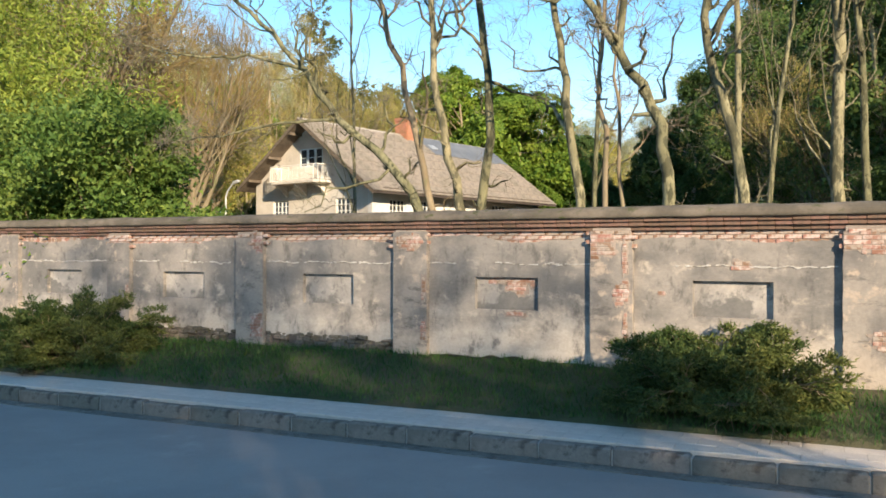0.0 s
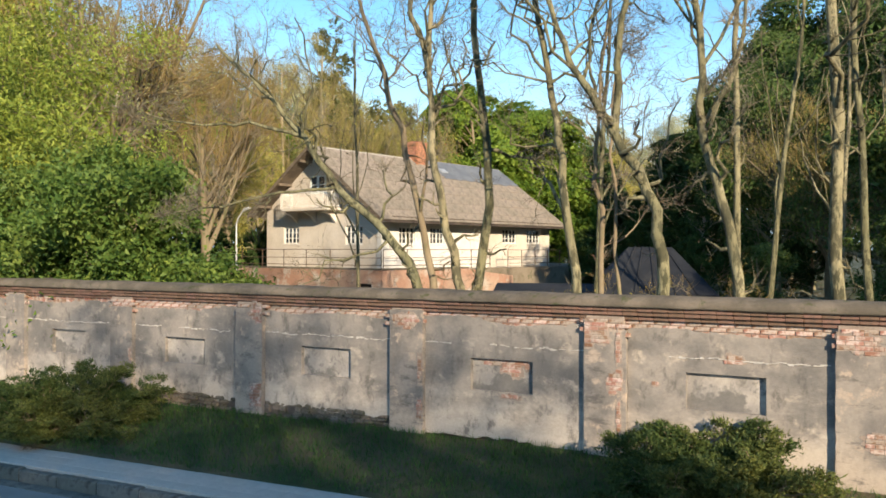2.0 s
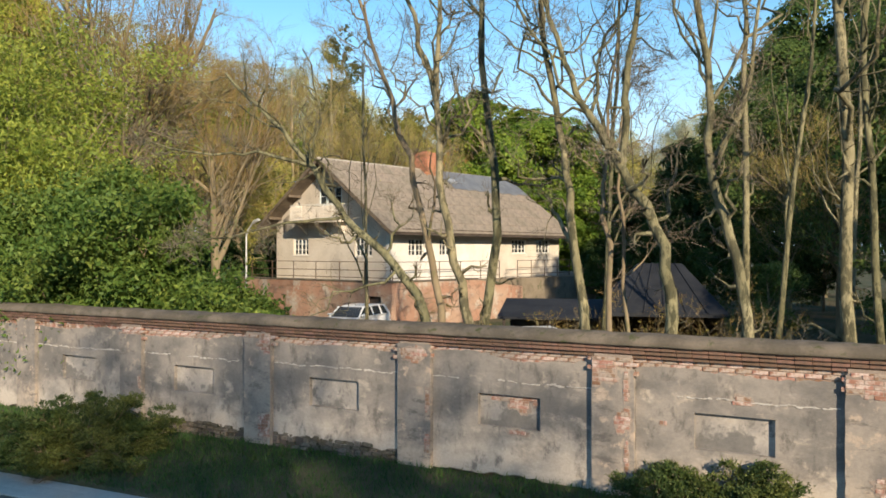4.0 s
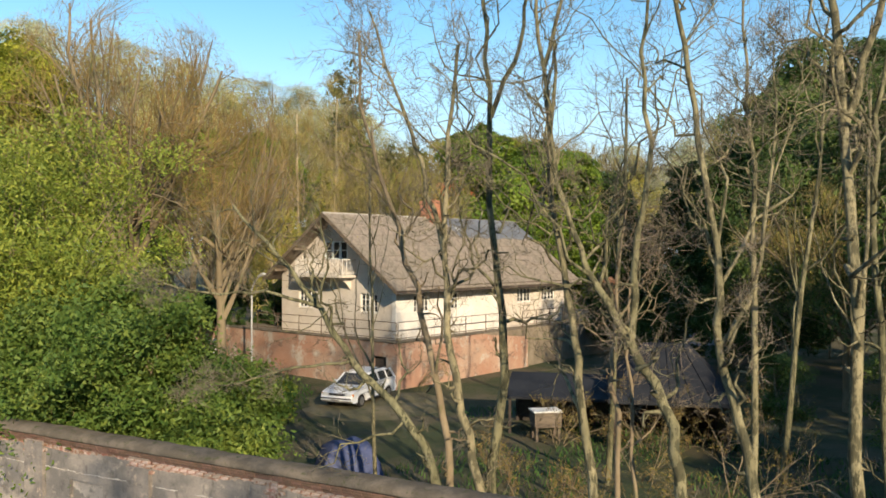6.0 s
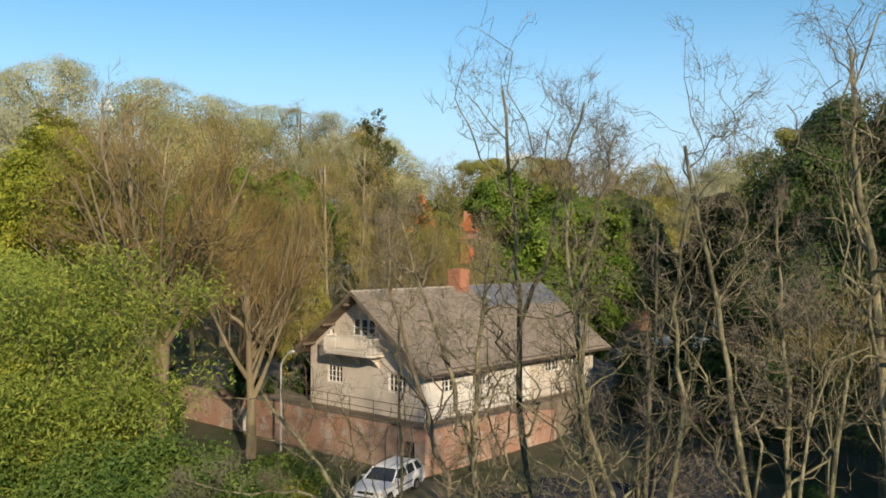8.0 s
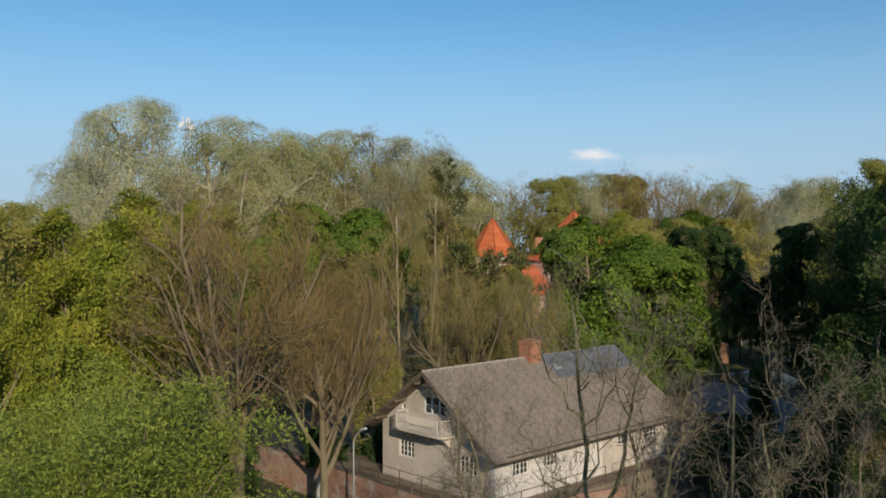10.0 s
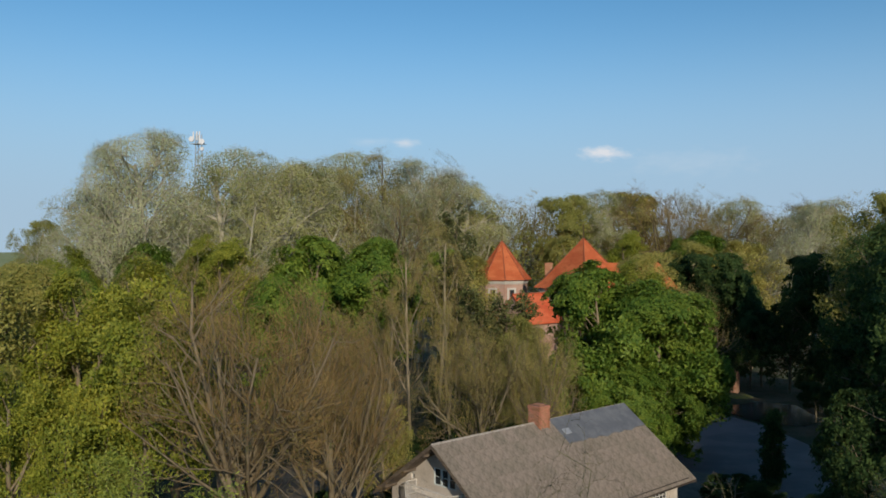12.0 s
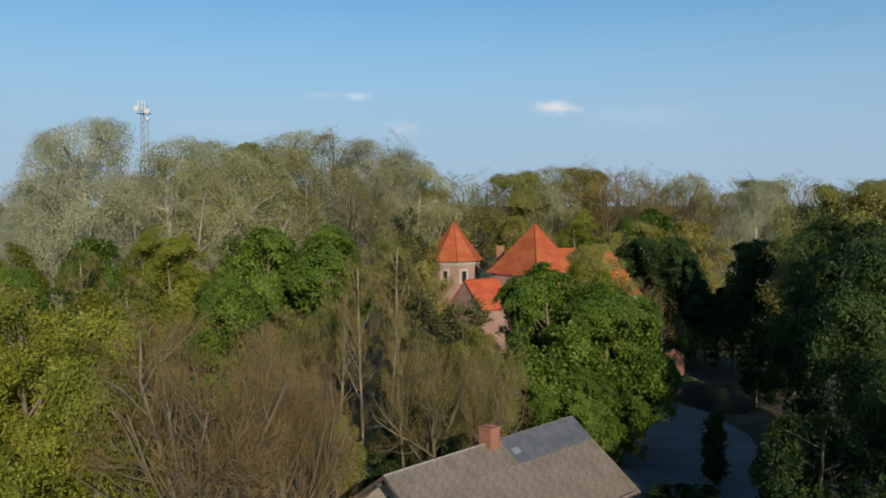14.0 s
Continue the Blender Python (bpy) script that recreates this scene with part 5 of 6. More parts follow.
def juniper(label, seed, x, y, w, h):
    """A spreading juniper: arching boughs set with feathery sprays."""
    tr = Tree(seed)
    for i in range(46):
        a = tr.r.uniform(0, 2 * math.pi)
        up = tr.r.uniform(0.08, 1.0) ** 1.3 * 1.1
        L = tr.r.uniform(0.7, 1.08) * (w if up < 0.6 else max(h * 1.1, w * 0.62))
        p, d = tr.bend((0, 0, 0.02), (math.cos(a), math.sin(a), up), L, 7, 0.12, -0.055)
        p = [q * np.array((1, 1, 1)) for q in p]
        rad = tr.limb(p, 0.035, 0.006, 4)
        tr.spread(p, rad, 0, [(12, 0.30, 0.18, 42, 0.12, 0.04, 2, 3), (4, 0.5, 0.2, 36, 0.1, 0.05, 1, 3)])
    T = np.array([t[0] for t in tr.tips])
    D = np.array([t[1] for t in tr.tips])
    D /= np.linalg.norm(D, axis=1)[:, None] + 1e-9
    per = 24
    T, D = np.repeat(T, per, 0), np.repeat(D, per, 0)
    k = len(T)
    d = D + tr.r.normal(0, 0.75, (k, 3)) * np.array((1, 1, 0.5)) + np.array((0, 0, 0.02))
    d /= np.linalg.norm(d, axis=1)[:, None]
    s = np.cross(d, tr.r.normal(0, 1, (k, 3)))
    s /= np.linalg.norm(s, axis=1)[:, None] + 1e-9
    b = T + tr.r.normal(0, 0.06, (k, 3)) * np.array((1, 1, 0.5))
    b[:, 2] = np.maximum(b[:, 2], 0.0)
    L = tr.r.uniform(0.03, 0.095, (k, 1))
    lf = Mesh().quads(np.stack([b - s * 0.014, b + s * 0.014, b + d * L], 1))
    return tree_thing("juniper", label, tr, M_BARK, lf, M_JUNIPER, None, pose(x, y, lie(x, y)), "shrub")


juniper("spreading dark juniper on the grass before the wall", 301, 4.2, 12.75, 1.85, 1.2)
juniper("spreading juniper at the grass edge by the footway", 302, -8.1, 17.9, 1.9, 1.4)

# ---------------------------------------------------------------- grass
gr = np.random.RandomState(77)


def blades(n, x0, x1, y0, y1, h0, h1, wide, patchy=0.0):
    """Loose grass blades over a stretch of the verge, in the road's frame."""
    P = np.stack([gr.uniform(x0, x1, n), gr.uniform(y0, y1, n)], 1)
    keep = np.array([noise.noise(Vector((p[0] * 0.9, p[1] * 0.9, 5))) > patchy for p in P])
    P = P[keep]
    W = []
    for a, b in P:
        p = ROAD @ Vector((a, b, 0))
        q = WALL_IN @ p
        if q.y < -0.02 or q.y > 0.6:
            W.append((p.x, p.y, lie(p.x, p.y) - 0.01))
    W = np.array(W)
    k = len(W)
    a = gr.uniform(0, 2 * math.pi, k)
    s = np.stack([np.cos(a), np.sin(a), np.zeros(k)], 1) * wide
    L = gr.uniform(h0, h1, (k, 1))
    lean = np.concatenate([gr.normal(0, 0.4, (k, 2)), np.ones((k, 1))], 1)
    return np.stack([W - s, W + s, W + lean * L], 1)


verge = Mesh()
verge.quads(blades(60000, -22, 12, 11.9, 16.6, 0.05, 0.17, 0.008, -1))
verge.quads(blades(24000, -2, 14, 11.9, 14.4, 0.10, 0.32, 0.010, 0.0))
tagged(part("verge_grass", verge, M_GRASS), "uneven green grass on the verge by the wall", "grass", kind="stuff")
weeds = Mesh()
weeds.quads(blades(5000, -22, 12, 11.9, 16.2, 0.05, 0.16, 0.028, 0.15))
weeds.quads(blades(4000, 0, 13, 11.9, 13.6, 0.12, 0.40, 0.03, 0.0))
tagged(part("weeds", weeds, M_WEED), "light green broad-leaved weeds in the grass", "weeds", kind="stuff")


# ---------------------------------------------------------------- castle among the trees
def pyramid(cx, cy, half, z0, z1, sides, turn, flare=0.25):
    """A pyramid roof with slightly swept eaves; returns its mesh and the eave corners."""
    m = Mesh()
    ang = [radians(turn) + 2 * math.pi * i / sides for i in range(sides)]
    rings = [(half, z0), (half * 0.86, z0 + (z1 - z0) * 0.11), (half * 0.45, z0 + (z1 - z0) * 0.53), (0.03, z1)]
    vs = [(cx + r * math.cos(a), cy + r * math.sin(a), z) for r, z in rings for a in ang]
    fs = [(k * sides + i, k * sides + (i + 1) % sides, (k + 1) * sides + (i + 1) % sides, (k + 1) * sides + i) for k in range(3) for i in range(sides)]
    fs.append(tuple(range(sides - 1, -1, -1)))
    m.add(vs, fs)
    hips = [[(cx + r * math.cos(a), cy + r * math.sin(a), z + 0.05) for r, z in rings] for a in ang]
    return m, hips


def tower(castle, cx, cy, half, z_eave, z_top, sides, turn, wall_half):
    t = part("tower", Mesh().add([(cx + wall_half * math.cos(radians(turn) + 2 * math.pi * i / sides), cy + wall_half * math.sin(radians(turn) + 2 * math.pi * i / sides), z) for z in (-1, z_eave + 0.4) for i in range(sides)],
                                 [(i, (i + 1) % sides, sides + (i + 1) % sides, sides + i) for i in range(sides)]), M_CASTLE, castle, "tower of pink-brown brick")
    rm, hips = pyramid(cx, cy, half, z_eave, z_top, sides, turn)
    part("roof", rm, M_TILE, t, "steep orange tiled pyramid roof")
    for h in hips:
        part("hip", Mesh().tube(h, [0.13, 0.12, 0.11, 0.06], 6), M_TILE_D, t)
    band = Mesh()
    r0, r1 = wall_half + 0.12, wall_half + 0.02
    vs = [(cx + r * math.cos(radians(turn) + 2 * math.pi * i / sides), cy + r * math.sin(radians(turn) + 2 * math.pi * i / sides), z) for r, z in ((r1, z_eave - 0.75), (r0, z_eave - 0.6), (r0 + 0.2, z_eave + 0.05)) for i in range(sides)]
    band.add(vs, [(k * sides + i, k * sides + (i + 1) % sides, (k + 1) * sides + (i + 1) % sides, (k + 1) * sides + i) for k in range(2) for i in range(sides)])
    part("cornice", band, M_STONE, t, "pale stone cornice")
    part("finial", Mesh().tube([(cx, cy, z_top - 0.2), (cx, cy, z_top + 0.9), (cx, cy, z_top + 2.3)], [0.10, 0.07, 0.03], 6), M_IRON, t)
    return t


castle = thing("castle", "brick castle with steep orange tiled tower roofs", "castle")
t_a = tower(castle, -14.6, 153.5, 5.4, 15.9, 23.0, 8, 12, 4.7)
t_b = tower(castle, 0.25, 131.5, 7.6, 15.5, 23.2, 4, -90 + 3, 6.7)
for tw, cx, cy, a in ((t_a, -14.6, 153.5, -62), (t_a, -14.6, 153.5, -107), (t_b, 0.25, 131.5, -135 + 3), (t_b, 0.25, 131.5, -45 + 3)):
    r = 4.38 if tw is t_a else 4.76
    d = Vector((math.cos(radians(a)), math.sin(radians(a)), 0))
    m = frame_m((cx + d.x * r, cy + d.y * r, 0), (-d.y, d.x))
    sur = Mesh()
    for x0, x1, z0, z1 in ((-0.85, -0.5, 12.2, 14.5), (0.5, 0.85, 12.2, 14.5), (-0.5, 0.5, 14.15, 14.5), (-0.85, 0.85, 11.95, 12.2)):
        sur.box(x0, -0.16, z0, x1, 0.05, z1, None, 0.02)
    w = part("window", sur, M_STONE, tw, "pale stone window surround", m)
    part("pane", Mesh().box(-0.5, -0.02, 12.2, 0.5, 0.0, 14.15), M_GLASS, w)


def gabled(castle, m, L, W, z_eave, z_ridge, label):
    """A range with a gabled tile roof, ridge along local x."""
    body = Mesh()
    body.box(-L / 2, -W / 2, -1, L / 2, W / 2, z_eave)
    for s in (-1, 1):
        body.prism([(-W / 2, z_eave), (W / 2, z_eave), (0, z_ridge)], s * (L / 2 - 0.4), s * L / 2, lambda a, b, c: (c, a, b))
    b = part("range", body, M_CASTLE, castle, label, m)
    for s in (-1, 1):
        dz = (z_ridge - z_eave) / (W / 2)
        e = W / 2 + 0.5
        part("roof", Mesh().prism([(0, z_ridge + 0.12), (s * e, z_ridge + 0.12 - dz * e), (s * e, z_ridge - 0.1 - dz * e), (0, z_ridge - 0.1)], -L / 2 - 0.15, L / 2 + 0.15, lambda a, b_, c: (c, a, b_)), M_TILE, b, "orange tiled roof slope")
        part("cornice", Mesh().box(-L / 2, s * (W / 2 + 0.08) - 0.12, z_eave - 0.55, L / 2, s * (W / 2 + 0.08) + 0.12, z_eave - 0.1), M_STONE, b)
    part("ridge", Mesh().tube([(-L / 2 - 0.15, 0, z_ridge + 0.12), (L / 2 + 0.15, 0, z_ridge + 0.12)], [0.13, 0.13], 6), M_TILE_D, b)
    return b


gabled(castle, frame_m((-7.9, 128.3, 0), (0.707, 0.707)), 6.6, 7.0, 11.0, 14.6, "low brick range beside the tower")
hip = part("range", Mesh().box(-9, -4.5, -1, 4.6, 4.5, 12.4), M_CASTLE, castle, "tall brick range with a pale cornice", frame_m((10.6, 133.0, 0), (0.97, 0.24)))
part("roof", Mesh().add([(-9.6, -5.0, 12.3), (5.1, -5.0, 12.3), (5.1, 5.0, 12.3), (-9.6, 5.0, 12.3), (-8.0, 0, 19.4), (1.2, 0, 19.4)], [(0, 1, 5, 4), (1, 2, 5), (2, 3, 4, 5), (3, 0, 4), (3, 2, 1, 0)]), M_TILE, hip, "hipped orange tiled roof")
part("cornice", Mesh().box(-9.2, -4.75, 11.7, 4.85, 4.75, 12.28, None, 0.05), M_STONE, hip)
part("chimney", Mesh().box(-6.2, 141.3, 10, -4.9, 142.5, 19.2, None, 0.05), M_CHIM, castle, "brick chimney")

gate = thing("gate_ruin", "sunlit stub of orange brick wall with a worn top", "ruin")
gm = frame_m((21.3, 131.5, 0), (0.93, -0.36))
part("brickwork", pierced(-2.0, 2.0, -1.0, lambda x: 3.5 - 0.4 * abs(x - 0.3) ** 1.4 + 0.3 * noise.noise(Vector((x * 2, 0, 0))), [], -0.9, 1.2, [-2 + 0.25 * i for i in range(17)]), M_RETAIN_B, gate, "", gm)
bank = Mesh()
bv = [(r * math.cos(a), r * 0.6 * math.sin(a), h) for r, h in ((5.5, -1.3), (4.0, -0.5), (2.6, 0.05), (0.4, 0.3)) for a in [i * math.pi / 8 for i in range(16)]]
bank.add(bv, [(k * 16 + i, k * 16 + (i + 1) % 16, (k + 1) * 16 + (i + 1) % 16, (k + 1) * 16 + i) for k in range(3) for i in range(16)])
bank.smooth = True
tagged(part("grass_bank", bank, mat("lit grass bank", (0.09, 0.115, 0.03), (0.14, 0.14, 0.05), big=1, fine=9, bump=0.8, dist=0.05), None, "", pose(21.5, 127.5, 0.1)), "mown grass bank below the brick stub", "bank", kind="structure")


def sheet(name, pts, z, material, label, category, step=0.0):
    m = Mesh()
    m.add([(x, y, lie(x, y) + z) for x, y in pts], [tuple(range(len(pts)))])
    return tagged(part(name, m, material), label, category, kind="structure")


sheet("forecourt", [(8.0, 74), (12.5, 68), (17.5, 66), (22.5, 70), (24, 84), (24.6, 97), (22, 106.5), (18.4, 112.5), (14.5, 106), (11, 96), (8, 86)], 0.10, M_YARD, "grey tarmac drive in the shade of trees", "drive")
M_FIELD = mat("pale spring field", (0.26, 0.30, 0.10), (0.34, 0.34, 0.15), big=0.02, fine=0.6, bump=0.1, rough=0.95)
sheet("field", [(-2600, 420), (-420, 330), (-150, 330), (-260, 4300), (-2600, 4300)], 1.5, M_FIELD, "pale green field beyond the woods", "field")
water = Mesh().add([(x, y, -0.75) for x, y in ((19.2, 113.5), (22.5, 107.5), (26.5, 106.5), (30, 111), (29, 121), (24.5, 123), (20.5, 119.5))], [tuple(range(7))])
tagged(part("water", water, M_WATER, m=pose(0, 0, 0.82)), "still moat water reflecting the pale sky", "water", kind="structure")


def column_tree(label, seed, x, y, h, w, material):
    tr = Tree(seed)
    pts, _ = tr.bend((0, 0, -0.2), (0, 0, 1), h * 0.96, 8, 0.02, 0.02)
    rad = tr.limb(pts, 0.12, 0.03, 6)
    tr.spread(pts, rad, 0, [(70, 0.16 * w, 0.03, 48, 0.08, 0.10, 4, 3), (6, 0.4, 0.2, 36, 0.1, 0.08, 2, 3)])
    return tree_thing("conifer", label, tr, M_BARK, tr.leaves(12, 0.17, 0.16, 0, 1, 0.0), material, None, pose(x, y, lie(x, y)), "tree")


column_tree("dark columnar thuja beside the drive", 401, 17.0, 78.5, 7.0, 1.3, M_LEAF_D)
column_tree("tall brown-green spruce behind the house", 402, -9.0, 77.5, 17.0, 1.6, M_CONIFER)
column_tree("dark spruce between the house and the castle", 404, -6.6, 76.0, 16.5, 1.7, M_CONIFER)
column_tree("tall spruce standing above the park trees", 403, -12.9, 82.0, 25.0, 1.1, M_CONIFER)

# ---------------------------------------------------------------- radio mast
mast = thing("radio_mast", "distant steel lattice mast with white antenna drums", "mast", pose(-110.9, 228.6, -1))
for a in range(3):
    ca, sa = math.cos(a * 2.094), math.sin(a * 2.094)
    part("leg", Mesh().tube([(1.9 * ca, 1.9 * sa, 0), (1.0 * ca, 1.0 * sa, 56)], [0.16, 0.11], 5), M_GALV, mast)
for k in range(22):
    z0, z1 = k * 2.5, (k + 1) * 2.5
    for a in range(3):
        r0, r1 = 1.9 - 0.9 * z0 / 56, 1.9 - 0.9 * z1 / 56
        p = (r0 * math.cos(a * 2.094), r0 * math.sin(a * 2.094), z0)
        q = (r1 * math.cos((a + 1) * 2.094), r1 * math.sin((a + 1) * 2.094), z1)
        part("brace", Mesh().tube([p, q], [0.07, 0.07], 4), M_GALV, mast)
for x, y, z, r in ((-1.5, -1.2, 54.4, 0.8), (1.6, -1.0, 53.6, 0.85), (1.5, -0.6, 51.6, 0.55)):
    part("antenna_drum", Mesh().tube([(x, y - 0.5, z), (x, y, z)], [r, r], 12), M_WHITE, mast)
for x in (-0.9, 0.2, 1.0):
    part("panel_antenna", Mesh().box(x - 0.18, -1.6, 54.0, x + 0.18, -1.35, 56.6, None, 0.03), M_WHITE, mast)
part("platform", Mesh().box(-1.7, -1.6, 53.0, 1.7, 1.4, 53.15), M_GALV, mast)


# ---------------------------------------------------------------- the parked estate car
def build_car(m):
    car = thing("car", "dusty white estate car parked on the dirt track", "car", m)
    # side outline of the lower body, nose at -x: (x, z)
    low = [(-2.16, 0.36), (-2.18, 0.55), (-2.12, 0.70), (-1.95, 0.78), (-1.05, 0.93), (-0.2, 0.96), (1.2, 0.98), (2.05, 0.96), (2.14, 0.80), (2.16, 0.42), (2.0, 0.28), (1.72, 0.28), (1.66, 0.50), (1.50, 0.63), (1.28, 0.66), (1.06, 0.63), (0.90, 0.50), (0.84, 0.26), (-0.92, 0.26), (-0.98, 0.50), (-1.14, 0.63), (-1.36, 0.66), (-1.58, 0.63), (-1.74, 0.50), (-1.80, 0.28), (-2.05, 0.28)]
    body = Mesh()
    k = len(low)
    vs = []
    for y, inset in ((-0.82, 0.05), (-0.845, 0.0), (0.845, 0.0), (0.82, 0.05)):
        for x, z in low:
            zz = z - (inset if z > 0.6 else -inset * 0.3)
            vs.append((x * (1 - inset * 0.25), y * (1 if abs(x) < 1.9 else 0.95), zz))
    fs = [(r * k + (i + 1) % k, r * k + i, (r + 1) * k + i, (r + 1) * k + (i + 1) % k) for r in range(3) for i in range(k)]
    fs += [tuple(range(k)), tuple(range(4 * k - 1, 3 * k - 1, -1))]
    body.add(vs, fs)
    b = part("body", body, M_CAR, car, "dusty white body with black trim strips")
    # cabin: roof and pillars
    roof_o = [(-0.36, 1.36), (-0.15, 1.42), (0.7, 1.445), (1.55, 1.42), (1.72, 1.36)]
    rv = [(x, y, z - (0.05 if abs(y) > 0.6 else 0)) for y in (-0.64, -0.55, 0.55, 0.64) for x, z in roof_o]
    rf = Mesh().add(rv, [(r * 5 + i, r * 5 + i + 1, r * 5 + 6 + i, r * 5 + 5 + i) for r in range(3) for i in range(4)])
    rf.add([(x, y, z - 0.05) for x, y, z in rv], [(r * 5 + 5 + i, r * 5 + 6 + i, r * 5 + i + 1, r * 5 + i) for r in range(3) for i in range(4)])
    part("roof", rf, M_CAR, car)
    belt = lambda x: 0.95 + 0.02 * (x > 0)
    for s in (-1, 1):
        for x0, x1, w in ((-1.02, -0.36, 0.045), (0.42, 0.36, 0.05), (1.25, 1.18, 0.05), (2.0, 1.70, 0.07)):
            part("pillar", Mesh().tube([(x0, s * 0.77, belt(x0) - 0.02), (x1, s * 0.635, 1.37)], [w, w * 0.9], 6), M_CAR, car)
        panes = (((-0.90, 0.96), (0.36, 0.97), (0.31, 1.35), (-0.31, 1.34)), ((0.48, 0.97), (1.20, 0.98), (1.13, 1.36), (0.42, 1.36)), ((1.31, 0.98), (1.92, 0.98), (1.66, 1.33), (1.24, 1.36)))
        for q in panes:
            g = Mesh().add([(x, s * (0.775 - (z - 0.96) * 0.34), z) for x, z in q] + [(x, s * (0.755 - (z - 0.96) * 0.34), z) for x, z in q], [(0, 1, 2, 3), (7, 6, 5, 4)])
            part("side_window", g, M_GLASS, car)
        part("trim_strip", Mesh().box(-0.85, min(s * 0.848, s * 0.865), 0.60, 0.80, max(s * 0.848, s * 0.865), 0.66, None, 0.006), M_TRIM, car)
        part("sill_strip", Mesh().box(-0.85, min(s * 0.835, s * 0.852), 0.26, 0.80, max(s * 0.835, s * 0.852), 0.32), M_TRIM, car)
        part("mirror", Mesh().box(-0.86, min(s * 0.80, s * 0.98), 0.97, -0.74, max(s * 0.80, s * 0.98), 1.09, None, 0.03), M_CAR, car)
        hl = Mesh().box(-2.165, min(s * 0.42, s * 0.74), 0.58, -2.08, max(s * 0.42, s * 0.74), 0.71, None, 0.02)
        part("headlight", hl, M_LAMP, car, "clear headlamp")
        part("indicator", Mesh().box(-2.14, min(s * 0.75, s * 0.80), 0.58, -2.02, max(s * 0.75, s * 0.80), 0.70, None, 0.01), M_AMBER, car, "amber indicator")
        part("tail_light", Mesh().box(2.09, min(s * 0.62, s * 0.79), 0.62, 2.165, max(s * 0.62, s * 0.79), 0.94, None, 0.02), M_RED, car, "red tail lamp")
        for x in (-1.36, 1.28):
            ty = Mesh().tube([(x, s * 0.66, 0.30), (x, s * 0.69, 0.30), (x, s * 0.81, 0.30), (x, s * 0.835, 0.30)], [0.26, 0.305, 0.305, 0.26], 20)
            w = part("wheel", ty, M_TYRE, car)
            part("rim", Mesh().tube([(x, s * 0.80, 0.30), (x, s * 0.842, 0.30), (x, s * 0.85, 0.30)], [0.19, 0.185, 0.08], 16), M_RIM, w, "grey wheel rim")
    ws = Mesh().add([(-0.98, -0.70, 0.96), (-0.98, 0.70, 0.96), (-0.38, 0.58, 1.37), (-0.38, -0.58, 1.37)], [(0, 1, 2, 3)])
    ws.add([(-0.96, -0.70, 0.94), (-0.96, 0.70, 0.94), (-0.36, 0.58, 1.35), (-0.36, -0.58, 1.35)], [(3, 2, 1, 0)])
    part("windscreen", ws, M_GLASS, car)
    rw = Mesh().add([(2.03, -0.68, 0.98), (2.03, 0.68, 0.98), (1.74, 0.58, 1.36), (1.74, -0.58, 1.36)], [(3, 2, 1, 0)])
    part("rear_window", rw, M_GLASS, car)
    part("grille", Mesh().box(-2.175, -0.40, 0.60, -2.10, 0.40, 0.70, None, 0.01), M_TRIM, car, "black radiator grille")
    bp = Mesh().box(-2.27, -0.80, 0.36, -2.10, 0.80, 0.54, None, 0.05)
    bumper = part("front_bumper", bp, M_CAR, car)
    part("bumper_strip", Mesh().box(-2.285, -0.78, 0.47, -2.26, 0.78, 0.52), M_TRIM, bumper)
    part("plate", Mesh().box(-2.285, -0.26, 0.38, -2.265, 0.26, 0.46), M_WHITE, bumper, "white number plate with plain bars")
    part("plate_bar", Mesh().box(-2.29, -0.20, 0.40, -2.284, 0.20, 0.44), M_TRIM, bumper)
    part("rear_bumper", Mesh().box(2.10, -0.80, 0.36, 2.25, 0.80, 0.54, None, 0.05), M_CAR, car)
    for s in (-0.55, 0.55):
        part("roof_rail", Mesh().tube([(-0.1, s, 1.44), (0.0, s, 1.50), (1.4, s, 1.50), (1.5, s, 1.43)], [0.015, 0.018, 0.018, 0.015], 6), M_TRIM, car)
    return car


car_x = Vector((0.36, 0.933, 0))
build_car(frame_m((-5.4, 41.5, 0.02), car_x) @ Matrix.Scale(1.07, 4))

# trodden ground round the car, with a ragged edge
track = Mesh()
ring = []
for i in range(48):
    a = 2 * math.pi * i / 48
    k = 1 + 0.28 * noise.noise(Vector((math.cos(a) * 1.6, math.sin(a) * 1.6, 7))) + 0.10 * noise.noise(Vector((math.cos(a) * 6, math.sin(a) * 6, 7)))
    ring.append((-4.6 + 3.8 * k * math.cos(a), 41.0 + 4.6 * k * math.sin(a)))
tv = [(-4.6, 41.0, lie(-4.6, 41.0) + 0.06)] + [(-4.6 + (x + 4.6) * 0.8, 41 + (y - 41) * 0.8, lie(x, y) + 0.05) for x, y in ring] + [(x, y, lie(x, y) - 0.06) for x, y in ring]
track.add(tv, [(0, 1 + i, 1 + (i + 1) % 48) for i in range(48)] + [(1 + i, 49 + i, 49 + (i + 1) % 48, 1 + (i + 1) % 48) for i in range(48)])
track.smooth = True
tagged(part("track", track, M_DUST), "trodden brown ground round the parked car", "track", kind="structure")

